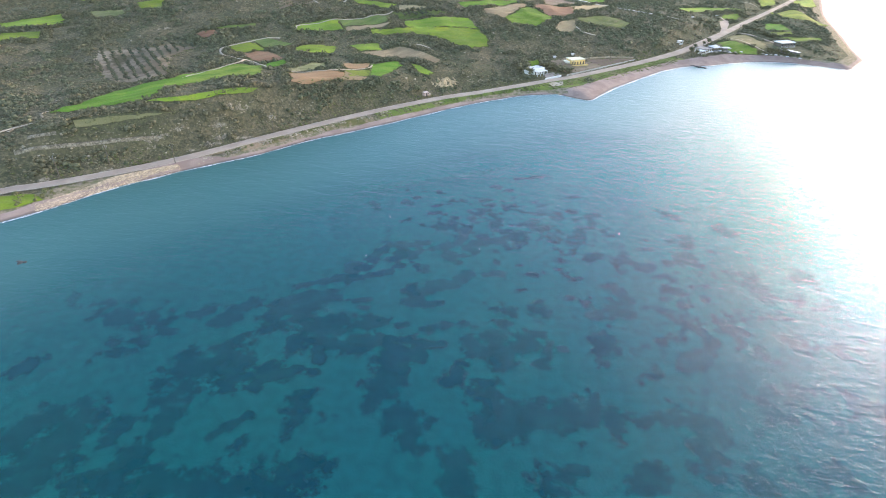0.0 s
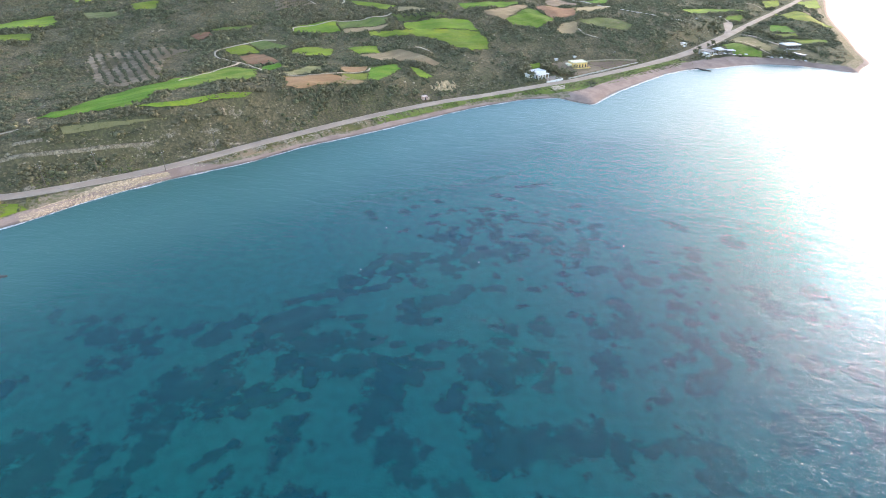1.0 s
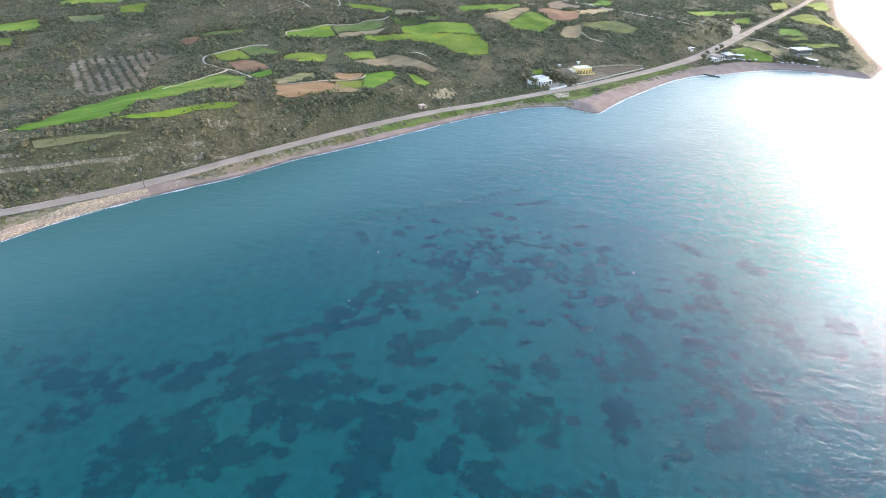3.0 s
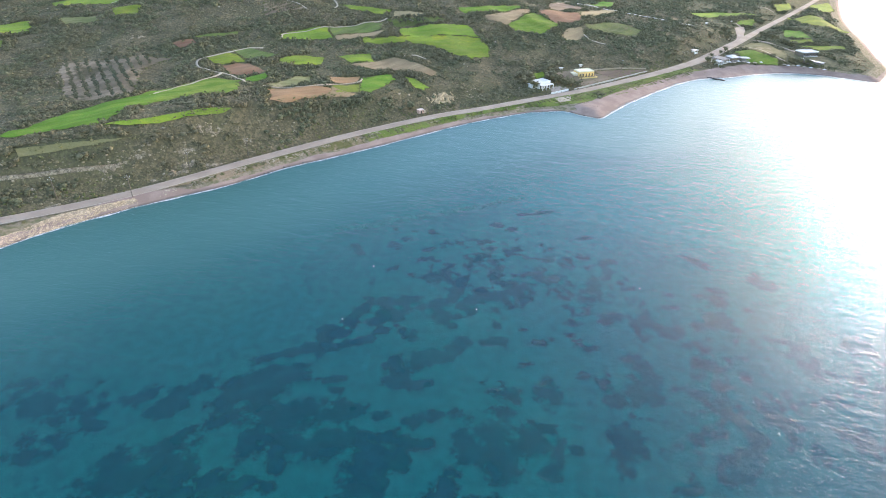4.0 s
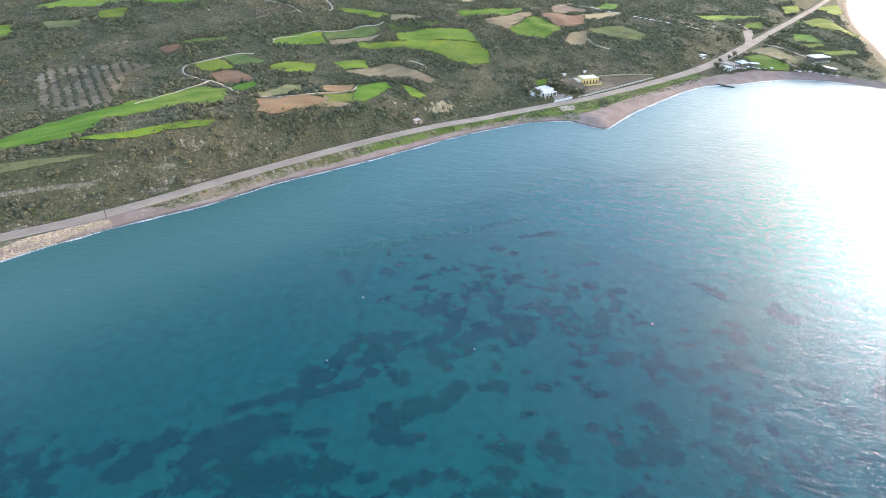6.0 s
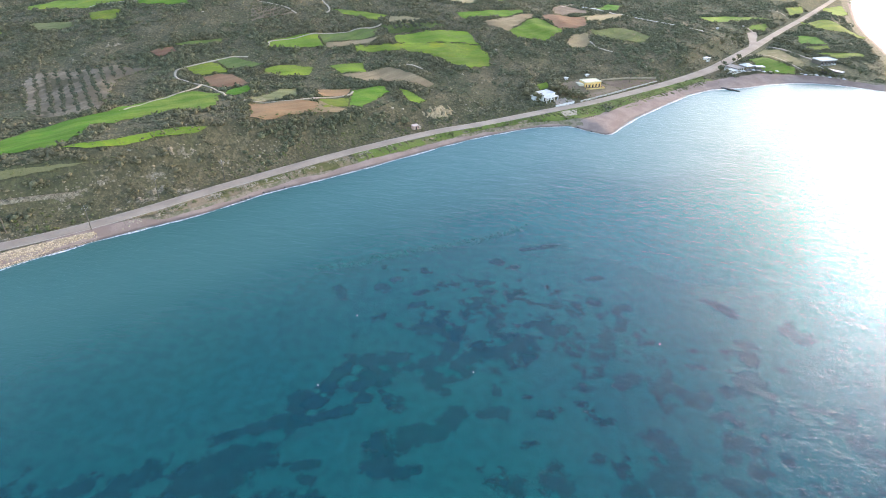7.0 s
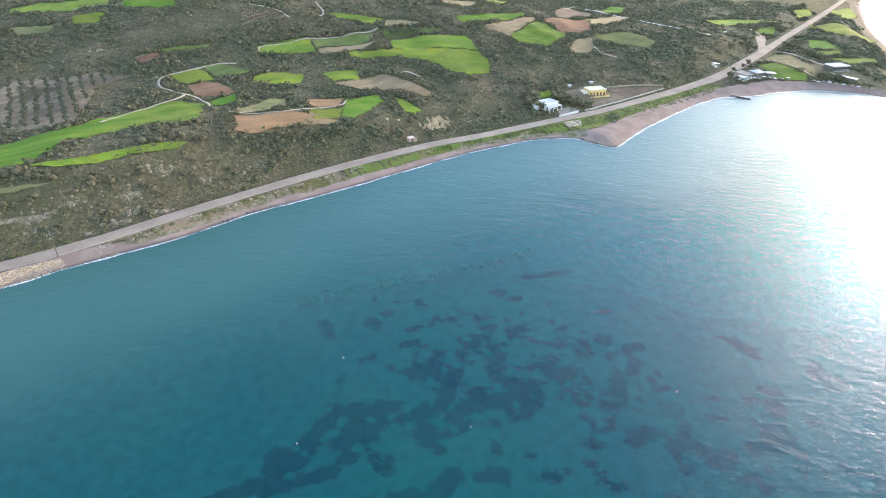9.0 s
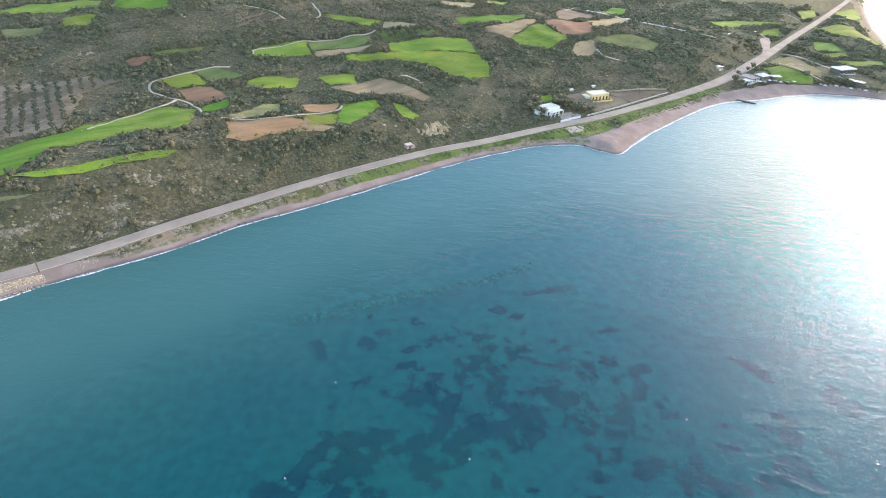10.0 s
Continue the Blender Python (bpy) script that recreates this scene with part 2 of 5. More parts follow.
def foliage_material(name, dark, light, dry):
    n = Nodes(name)
    colour = n.mix(n.ramp(n.island(), 0, 1), dark, light)
    colour = n.mix(n.ramp(n.noise(0.035, 5, 0.6), 0.46, 0.62, 0, 0.45), colour, dry)
    colour = n.mix(n.ramp(n.noise(0.014, 3, 0.5, None, 0.5), 0.48, 0.62, 0, 0.5), colour, n.mix(n.island(), (0.165, 0.145, 0.085), (0.225, 0.19, 0.115)))
    colour = n.mix(n.ramp(n.noise(1.6, 4, 0.7), 0.38, 0.66), n.mix(0.3, colour, (0.045, 0.05, 0.032)), colour)
    return n.done(colour, 0.85, n.bump(n.noise(3.0, 3), 0.25), 0.2)


def plain_material(name, a, b, scale=0.6, rough=0.85, depth=0.03, spec=0.25, metal=0.0, varied=0.0):
    n = Nodes(name)
    colour = n.mix(n.ramp(n.noise(scale, 6, 0.65), 0.34, 0.66), a, b)
    colour = n.mix(n.ramp(n.noise(scale * 9, 4, 0.7), 0.4, 0.7, 0, 0.3), colour, tuple(0.6 * v for v in a))
    if varied:
        colour = n.mix(n.math("MULTIPLY", n.island(), varied), colour, tuple(0.35 * v for v in a))
    return n.done(colour, rough, n.bump(n.noise(scale * 5, 5, 0.65), depth), spec, metal)


def beach_material():
    n = Nodes("beach_pebbles")
    up = n.split()["Z"]
    dry = n.mix(n.ramp(n.noise(0.12, 5), 0.36, 0.64), (0.275, 0.195, 0.16), (0.355, 0.26, 0.215))
    dry = n.mix(n.ramp(n.noise(2.2, 5, 0.75), 0.45, 0.7, 0, 0.5), dry, (0.21, 0.15, 0.115))
    wet = n.ramp(n.math("ADD", up, n.math("MULTIPLY", n.noise(0.25, 4), 0.5)), 0.35, 0.75, 1.0, 0.0)
    return n.done(n.mix(wet, dry, (0.15, 0.11, 0.09)), n.ramp(wet, 0, 1, 0.95, 0.5), n.bump(n.noise(2.5, 5, 0.7), 0.15), 0.25)


def foam_material():
    n = Nodes("sea_foam")
    n.mat.blend_method = "HASHED"
    a = n.ramp(n.noise(0.22, 5, 0.7), 0.26, 0.46)
    b = n.ramp(n.noise(1.3, 5, 0.7), 0.36, 0.56)
    n.put(n.bsdf.inputs["Alpha"], n.math("MULTIPLY", n.math("MULTIPLY", n.math("MULTIPLY", a, b), n.attribute("foam")), 0.9))
    return n.done((0.82, 0.83, 0.84), 0.7)


def road_material():
    n = Nodes("worn_asphalt")
    base = n.mix(n.ramp(n.noise(0.08, 5), 0.35, 0.65), (0.30, 0.238, 0.185), (0.37, 0.30, 0.235))
    base = n.mix(n.ramp(n.noise(0.7, 5, 0.7), 0.5, 0.75, 0, 0.5), base, (0.16, 0.15, 0.14))
    return n.done(base, 0.85, n.bump(n.noise(6.0, 4), 0.02), 0.3)


def crag_material():
    n = Nodes("cracked_tan_rock")
    colour = n.mix(n.ramp(n.noise(0.5, 5, 0.65), 0.36, 0.64), (0.27, 0.215, 0.145), (0.44, 0.365, 0.265))
    colour = n.mix(n.ramp(n.noise(1.3, 5, 0.75, None, 0.8), 0.47, 0.58, 0.0, 0.85), colour, (0.085, 0.078, 0.05))
    colour = n.mix(n.ramp(n.noise(3.2, 4, 0.7), 0.42, 0.62, 0.0, 0.5), colour, (0.13, 0.11, 0.075))
    return n.done(colour, 0.95, n.bump(n.noise(1.6, 6, 0.7, None, 0.6), 0.35), 0.15)


MAT = {
    "ground": ground_material(), "sea": sea_material(), "weed": weed_material(), "beach": beach_material(), "foam": foam_material(),
    "road": road_material(),
    "green": crop_material("young_wheat", (0.075, 0.205, 0.012), (0.115, 0.255, 0.018), (0.22, 0.24, 0.06), 1.5, 40, 0.70, (0.16, 0.25, 0.03)),
    "blend": crop_material("wheat_and_meadow", (0.075, 0.205, 0.012), (0.11, 0.25, 0.018), (0.20, 0.20, 0.06), 1.5, 40, 0.68, (0.15, 0.25, 0.03), ((0.16, 0.215, 0.03), (0.21, 0.26, 0.045))),
    "lime": crop_material("flowering_meadow", (0.145, 0.225, 0.025), (0.225, 0.30, 0.03), (0.21, 0.195, 0.07), 2.2, 25, 0.62, (0.34, 0.33, 0.03)),
    "olive": crop_material("rough_pasture", (0.10, 0.145, 0.04), (0.145, 0.19, 0.05), (0.18, 0.165, 0.085), 2.5, 60, 0.60),
    "tan_green": crop_material("dry_pasture", (0.16, 0.165, 0.06), (0.24, 0.22, 0.10), (0.31, 0.25, 0.15), 2.4, 30, 0.56),
    "tan": crop_material("stubble", (0.29, 0.21, 0.12), (0.38, 0.285, 0.165), (0.20, 0.18, 0.09), 1.8, 55, 0.66),
    "red": crop_material("ploughed_red_soil", (0.26, 0.135, 0.075), (0.33, 0.19, 0.11), (0.22, 0.175, 0.10), 1.6, 50, 0.68),
    "soil": crop_material("bare_brown_soil", (0.21, 0.155, 0.11), (0.27, 0.205, 0.15), (0.16, 0.15, 0.07), 1.8, 42, 0.64),
    "orchard": crop_material("orchard_soil", (0.27, 0.22, 0.14), (0.44, 0.36, 0.24), (0.15, 0.135, 0.075), 3.0, 70, 0.52),
    "scrub": foliage_material("scrub_leaves", (0.105, 0.112, 0.065), (0.215, 0.21, 0.12), (0.245, 0.19, 0.115)),
    "grey_scrub": foliage_material("grey_scrub_leaves", (0.15, 0.13, 0.078), (0.285, 0.236, 0.14), (0.31, 0.24, 0.14)),
    "tussock": foliage_material("grass_tussocks", (0.11, 0.13, 0.04), (0.19, 0.20, 0.07), (0.27, 0.22, 0.12)),
    "olive_leaf": foliage_material("olive_leaves", (0.06, 0.072, 0.045), (0.14, 0.155, 0.10), (0.12, 0.13, 0.085)),
    "verge": crop_material("verge_grass", (0.105, 0.17, 0.03), (0.165, 0.225, 0.05), (0.22, 0.20, 0.09), 3.0, 45, 0.56),
    "dry_verge": crop_material("dry_verge_grass", (0.16, 0.165, 0.05), (0.24, 0.215, 0.095), (0.34, 0.255, 0.16), 3.0, 45, 0.47),
    "lane": plain_material("pale_dirt", (0.36, 0.30, 0.22), (0.46, 0.395, 0.30), 0.3),
    "pale_lane": plain_material("pale_concrete", (0.50, 0.47, 0.42), (0.60, 0.57, 0.52), 0.3),
    "line": plain_material("worn_road_paint", (0.42, 0.36, 0.28), (0.52, 0.46, 0.37), 0.9),
    "white": plain_material("whitewash", (0.76, 0.75, 0.72), (0.83, 0.82, 0.79), 0.5),
    "yellow": plain_material("ochre_render", (0.76, 0.52, 0.20), (0.82, 0.60, 0.27), 0.5),
    "cream": plain_material("cream_trim", (0.76, 0.68, 0.50), (0.82, 0.75, 0.58), 0.5),
    "roof_white": plain_material("white_roof_sheet", (0.58, 0.57, 0.56), (0.70, 0.69, 0.67), 0.4, 0.6),
    "roof_grey": plain_material("grey_roof", (0.22, 0.20, 0.185), (0.30, 0.28, 0.26), 0.4),
    "terracotta": plain_material("pink_plaster", (0.50, 0.33, 0.27), (0.58, 0.42, 0.35), 0.5),
    "pink_roof": plain_material("pale_pink_roof", (0.58, 0.46, 0.41), (0.68, 0.57, 0.52), 0.5),
    # Near-black that stands in for the shade inside arches and doorways.
    "dark": plain_material("dark_opening", (0.03, 0.03, 0.035), (0.05, 0.05, 0.055), 0.8, 0.3),
    "glass": plain_material("window_pane", (0.03, 0.04, 0.05), (0.05, 0.06, 0.07), 0.8, 0.08, 0.0, 0.6),
    "wood": plain_material("grey_pole_wood", (0.13, 0.105, 0.08), (0.20, 0.165, 0.13), 2.0),
    "steel": plain_material("galvanised_steel", (0.40, 0.41, 0.42), (0.50, 0.51, 0.52), 2.0, 0.45, 0.0, 0.5, 0.8),
    "boulder": plain_material("pale_limestone", (0.70, 0.51, 0.33), (0.80, 0.62, 0.43), 0.8, 0.9, 0.08, 0.2, 0.0, 0.8),
    "outcrop": plain_material("weathered_rock", (0.43, 0.35, 0.25), (0.55, 0.46, 0.345), 0.5, 0.9, 0.1, 0.2, 0.0, 0.6),
    "crag": crag_material(),
    "ledge": plain_material("tan_ledge_rock", (0.30, 0.245, 0.16), (0.42, 0.345, 0.235), 0.5, 0.9, 0.1, 0.2, 0.0, 0.5),
    "ochre_rock": plain_material("ochre_cliff_rock", (0.36, 0.26, 0.14), (0.56, 0.43, 0.26), 0.6, 0.9, 0.5, 0.2),
    "dark_rock": plain_material("wet_dark_rock", (0.06, 0.055, 0.05), (0.12, 0.11, 0.10), 0.8, 0.6, 0.1, 0.3, 0.0, 0.4),
    "bark": plain_material("olive_bark", (0.10, 0.085, 0.065), (0.17, 0.145, 0.115), 2.0),
}

# ---- building helpers ----
from mathutils.geometry import delaunay_2d_cdt


def mesh_of(name, verts, faces, mat, smooth_faces=True):
    me = bpy.data.meshes.new(name)
    me.from_pydata([tuple(map(float, v)) for v in verts], [], [tuple(map(int, f)) for f in faces])
    me.materials.append(MAT[mat])
    if smooth_faces:
        me.polygons.foreach_set("use_smooth", [True] * len(me.polygons))
    me.update()
    return me


def big_mesh(name, verts, faces, mat):
    """A mesh from arrays, all faces with the same number of corners."""
    me = bpy.data.meshes.new(name)
    k = faces.shape[1]
    me.vertices.add(len(verts))
    me.vertices.foreach_set("co", np.ascontiguousarray(verts, np.float32).ravel())
    me.loops.add(faces.size)
    me.loops.foreach_set("vertex_index", np.ascontiguousarray(faces, np.int32).ravel())
    me.polygons.add(len(faces))
    me.polygons.foreach_set("loop_start", np.arange(0, faces.size, k, dtype=np.int32))
    me.update(calc_edges=True)
    me.materials.append(MAT[mat])
    return me


def soft(me):
    me.polygons.foreach_set("use_smooth", [True] * len(me.polygons))
    return me


def point_values(me, name, values):
    me.attributes.new(name, "FLOAT", "POINT").data.foreach_set("value", np.asarray(values, np.float32).ravel())


def resample(line, step):
    pts = [Vector(p) for p in line]
    out, carry = [pts[0]], 0.0
    for a, b in zip(pts[:-1], pts[1:]):
        size = (b - a).length
        n = max(1, round(size / step))
        out += [a.lerp(b, (k + 1) / n) for k in range(n)]
    return [tuple(p) for p in out]


def eased(line, times=2):
    """Round the corners of a polyline."""
    for _ in range(times):
        out = [line[0]]
        for a, b in zip(line[:-1], line[1:]):
            out += [tuple(0.75 * p + 0.25 * q for p, q in zip(a, b)), tuple(0.25 * p + 0.75 * q for p, q in zip(a, b))]
        line = out + [line[-1]]
    return line


def normals(line):
    p = np.array(line, float)
    d = np.gradient(p, axis=0)
    d /= np.hypot(*d.T)[:, None] + 1e-9
    return np.stack([-d[:, 1], d[:, 0]], 1)


def offset(line, by):
    return (np.array(line, float) + normals(line) * np.reshape(by, (-1, 1))).tolist()


def draped(name, poly, mat, lift, cell=4.0, rough=0.7, seed=5):
    """A sheet over the land within an outline."""
    edge = np.array(resample(list(poly) + [poly[0]], 2.5)[:-1])
    wob = np.stack([waves(edge[:, 0], edge[:, 1], 9, seed, 2), waves(edge[:, 0], edge[:, 1], 9, seed + 1, 2)], 1)
    edge = edge + rough * wob
    lo, hi = edge.min(0), edge.max(0)
    gx, gy = np.meshgrid(np.arange(lo[0], hi[0], cell), np.arange(lo[1], hi[1], cell))
    gx, gy = gx.ravel(), gy.ravel()
    keep = inside(gx, gy, [tuple(p) for p in edge]) & (line_distance(gx, gy, [tuple(p) for p in edge] + [tuple(edge[0])])[0] > 1.2)
    pts = [Vector(p) for p in edge] + [Vector(p) for p in zip(gx[keep], gy[keep])]
    n = len(edge)
    vs, _, fs, *_ = delaunay_2d_cdt(pts, [(k, (k + 1) % n) for k in range(n)], [list(range(n))], 1, 1e-4)
    x, y = np.array([v.x for v in vs]), np.array([v.y for v in vs])
    me = mesh_of(name, np.stack([x, y, height(x, y) + lift], 1), fs, mat)
    me.polygons.foreach_set("use_smooth", [True] * len(me.polygons))
    ob = new(name, me)
    return ob


def strip(name, line, a, b, mat, lift, across=2, thick=0.0):
    """A band along a line from offset a to offset b (left positive), lying on the land, with edges turned down by its thickness."""
    nrm, p = normals(line), np.array(line, float)
    a, b = np.broadcast_to(a, len(p)), np.broadcast_to(b, len(p))
    cols = [p + nrm * (a + (b - a) * k / across)[:, None] for k in range(across + 1)]
    rows = []
    for k, q in enumerate(cols):
        rows.append(np.c_[q, height(q[:, 0], q[:, 1]) + lift])
    if thick:
        rows.insert(0, rows[0] - (0, 0, thick))
        rows.append(rows[-1] - (0, 0, thick))
    m, n = len(rows), len(p)
    verts = np.stack(rows, 1).reshape(-1, 3)
    i, k = np.meshgrid(np.arange(n - 1), np.arange(m - 1), indexing="ij")
    q = (i * m + k).ravel()
    faces = np.stack([q, q + m, q + m + 1, q + 1], 1)
    return new(name, soft(big_mesh(name, verts, faces, mat)))


# ---- the land and the sea bed: one sheet ----
FIELDS, LANES, WEED = [], [], []


def field(kind, poly):
    FIELDS.append((kind, poly))


def lane(kind, line):
    LANES.append((kind, resample(eased(line, 2), 3.0)))


def weed(x, y, u, v, r):
    """A bed of seagrass along a line from (x, y) to (u, v), r metres to either side."""
    WEED.append((x, y, u, v, r))


field("blend", [(-186, 220), (-179, 230), (-175, 252), (-160, 272), (-149, 299), (-139, 312), (-128, 312), (-121, 297), (-120, 283), (-133, 279), (-144, 269), (-146, 264), (-152, 255), (-150, 242), (-154, 234), (-165, 227), (-177, 222)])
field("lime", [(-151, 233), (-137, 241), (-127, 250), (-117, 260), (-111, 265), (-113, 261), (-122, 252), (-131, 242), (-141, 235)])
field("tan_green", [(-167, 210), (-155, 219), (-139, 231), (-133, 237), (-140, 230), (-151, 220), (-160, 212), (-165, 208)])
field("orchard", [(-228, 323), (-214, 328), (-192, 339), (-177, 341), (-183, 320), (-164, 277), (-184, 267), (-205, 288), (-213, 296)])
field("lime", [(-318, 363), (-291, 387), (-275, 364), (-308, 351)])
field("lime", [(-300, 341), (-279, 348), (-272, 335), (-289, 326)])
field("lime", [(-314, 441), (-291, 445), (-250, 442), (-238, 437), (-253, 420), (-282, 420), (-299, 422)])
field("green", [(-238, 443), (-205, 448), (-197, 430), (-221, 425), (-230, 430)])
field("lime", [(-249, 409), (-233, 415), (-228, 402), (-228, 395), (-240, 396)])
field("tan_green", [(-272, 388), (-252, 395), (-247, 387), (-261, 378)])
field("lime", [(-161, 343), (-150, 355), (-137, 346), (-146, 335), (-157, 342)])
field("red", [(-145, 333), (-135, 343), (-120, 331), (-129, 321), (-137, 324)])
field("green", [(-126, 317), (-120, 328), (-115, 319), (-119, 310), (-123, 309)])
field("olive", [(-150, 359), (-142, 364), (-123, 360), (-131, 354), (-139, 349)])
field("lime", [(-121, 353), (-111, 363), (-99, 365), (-98, 355), (-109, 347), (-118, 346)])
field("red", [(-108, 299), (-92, 310), (-81, 314), (-79, 304), (-84, 295), (-93, 284), (-99, 280)])
field("tan", [(-81, 316), (-72, 311), (-67, 311), (-70, 307), (-80, 299), (-79, 304)])
field("red", [(-88, 331), (-73, 341), (-72, 332), (-84, 324)])
field("tan_green", [(-103, 326), (-97, 332), (-93, 317), (-108, 305), (-111, 307)])
field("lime", [(-82, 319), (-70, 328), (-68, 315), (-77, 307)])
field("green", [(-72, 339), (-58, 351), (-54, 346), (-58, 328), (-62, 318), (-67, 317)])
field("lime", [(-50, 353), (-44, 351), (-35, 342), (-38, 338), (-42, 338), (-47, 346)])
field("lime", [(-91, 369), (-75, 379), (-71, 368), (-82, 360)])
field("tan", [(-81, 358), (-61, 379), (-52, 377), (-33, 366), (-36, 360), (-50, 363), (-69, 356)])
field("lime", [(-66, 424), (-51, 434), (-30, 445), (-21, 446), (-13, 429), (-25, 428), (-59, 412), (-62, 415)])
field("lime", [(-82, 394), (-84, 401), (-62, 413), (-25, 426), (-13, 427), (-6, 416), (-5, 404), (-16, 394), (-28, 396), (-39, 405), (-57, 404)])
field("lime", [(-113, 458), (-95, 459), (-75, 459), (-80, 446), (-103, 452)])
field("tan", [(-74, 457), (-53, 461), (-56, 452), (-72, 446)])
field("grove", [(-76, 439), (-42, 456), (-36, 449), (-67, 427)])
field("vineyard", [(-160, 442), (-145, 450), (-132, 439), (-151, 416)])
field("red", [(-186, 360), (-177, 368), (-173, 363), (-178, 354)])
field("olive", [(-179, 372), (-157, 386), (-156, 382), (-175, 371)])
field("tan", [(-14, 466), (24, 518), (21, 502), (4, 458)])
field("green", [(24, 506), (42, 485), (32, 458), (11, 451), (5, 459)])
field("red", [(26, 518), (65, 548), (62, 503), (41, 487)])
field("tan", [(57, 539), (95, 601), (104, 599), (97, 572), (65, 524), (65, 546)])
field("tan", [(43, 458), (49, 479), (60, 487), (60, 471), (56, 460), (47, 453)])
field("olive", [(64, 500), (91, 521), (107, 504), (99, 484), (77, 485), (62, 487)])
field("lime", [(170, 623), (202, 641), (246, 650), (183, 607)])
field("green", [(-32, 480), (-5, 503), (22, 524), (4, 493), (-26, 470)])
field("tan", [(-45, 535), (-18, 548), (-27, 509), (-43, 514)])
field("lime", [(-18, 602), (4, 648), (0, 560), (-13, 545)])
field("lime", [(237, 551), (258, 560), (254, 546), (233, 539)])
field("lime", [(235, 534), (275, 540), (272, 529), (244, 520)])
field("lime", [(281, 671), (295, 655), (318, 621), (300, 598), (273, 616)])
field("lime", [(342, 761), (382, 802), (361, 744), (321, 692)])
field("green", [(246, 588), (260, 585), (259, 563), (237, 560)])
field("soil", [(62, 414), (97, 433), (100, 432), (74, 407)])
field("lime", [(-132, 391), (-121, 406), (-108, 410), (-102, 395), (-115, 388), (-129, 385)])
field("lime", [(22, 393), (29, 398), (30, 392), (24, 387)])
field("lime", [(281, 708), (315, 749), (310, 729), (282, 695)])
field("olive", [(-108, 410), (-93, 422), (-77, 434), (-76, 418), (-90, 410), (-102, 400)])
field("tan", [(-101, 399), (-90, 409), (-72, 418), (-77, 409), (-98, 393)])
field("green", [(175, 499), (185, 498), (205, 478), (199, 472), (173, 470)])
field("green", [(216, 613), (242, 639), (228, 611), (209, 598)])
field("green", [(100, 666), (113, 660), (100, 620), (82, 621)])
field("tan_green", [(182, 511), (200, 536), (209, 534), (214, 499), (208, 484), (192, 493)])
field("soil", [(37, 401), (48, 411), (71, 411), (72, 406), (54, 387), (41, 388)])
field("soil", [(40, 577), (53, 633), (72, 598), (67, 569), (39, 530)])
lane("lane", [(-135, 367), (-145, 363), (-151, 354), (-162, 343), (-160, 333), (-152, 325), (-143, 323), (-136, 322), (-127, 314), (-122, 307)])
lane("lane", [(-112, 303), (-103, 305), (-89, 310), (-79, 325), (-71, 332), (-71, 339)])
lane("lane", [(-154, 277), (-149, 296), (-140, 314), (-141, 322)])
lane("lane", [(-130, 385), (-132, 392), (-113, 407), (-78, 434), (-76, 441)])
lane("lane", [(-130, 438), (-142, 451), (-161, 453)])
lane("lane", [(-114, 449), (-113, 458), (-125, 478)])
lane("lane", [(-190, 198), (-187, 205), (-184, 209)])
lane("pale_lane", [(62, 635), (77, 625), (102, 588), (128, 569), (161, 553)])
lane("side_road", [(193, 537), (214, 593), (209, 600)])
lane("side_road", [(209, 549), (215, 528), (227, 506)])
lane("lane", [(184, 518), (206, 480)])
lane("lane", [(60, 471), (64, 460), (74, 459)])
lane("lane", [(-55, 382), (-50, 385), (-43, 384), (-39, 380)])
lane("lane", [(-257, 421), (-242, 430), (-231, 432)])
lane("terrace", [(-180, 191), (-173, 196), (-160, 206), (-149, 215), (-139, 223)])
lane("terrace", [(-187, 199), (-187, 204), (-184, 209)])
lane("terrace", [(-178, 197), (-174, 200), (-170, 203)])
lane("terrace", [(-183, 214), (-187, 218), (-186, 222)])
lane("lane", [(51, 608), (62, 645), (65, 640)])
lane("lane", [(154, 655), (164, 660)])
lane("lane", [(252, 686), (274, 685)])
lane("lane", [(321, 736), (319, 682)])
weed(-98, 76, -94, 83, 3.2)
weed(-86, 83, -87, 69, 5.1)
weed(-87, 69, -89, 62, 5.0)
weed(-73, 66, -55, 68, 5.1)
weed(-69, 74, -70, 68, 3.9)
weed(-60, 69, -47, 68, 2.1)
weed(-43, 67, -34, 75, 5.1)
weed(-38, 69, -36, 71, 6.3)
weed(-40, 83, -39, 97, 2.5)
weed(-67, 82, -66, 87, 2.6)
weed(-72, 90, -66, 91, 1.4)
weed(-75, 95, -73, 96, 2.0)
weed(-78, 82, -77, 82, 2.2)
weed(-78, 77, -77, 78, 1.3)
weed(-62, 89, -62, 91, 1.8)
weed(-65, 94, -72, 103, 3.7)
weed(-72, 103, -59, 105, 5.6)
weed(-59, 97, -50, 103, 3.0)
weed(-49, 102, -39, 104, 2.4)
weed(-39, 107, -40, 113, 2.1)
weed(-55, 82, -50, 88, 1.1)
weed(-56, 81, -56, 82, 1.7)
weed(-50, 79, -49, 81, 1.6)
weed(-33, 90, -29, 91, 1.5)
weed(-24, 94, -19, 104, 2.0)
weed(-21, 101, -22, 114, 4.1)
weed(-14, 93, -12, 83, 3.6)
weed(-9, 90, -8, 91, 1.2)
weed(-3, 82, -1, 75, 2.8)
weed(5, 100, 8, 91, 4.7)
weed(9, 94, 30, 98, 5.0)
weed(27, 103, 33, 95, 3.7)
weed(16, 80, 19, 76, 3.1)
weed(23, 82, 25, 82, 1.3)
weed(40, 82, 36, 78, 2.9)
weed(54, 99, 54, 88, 4.7)
weed(47, 98, 50, 98, 2.6)
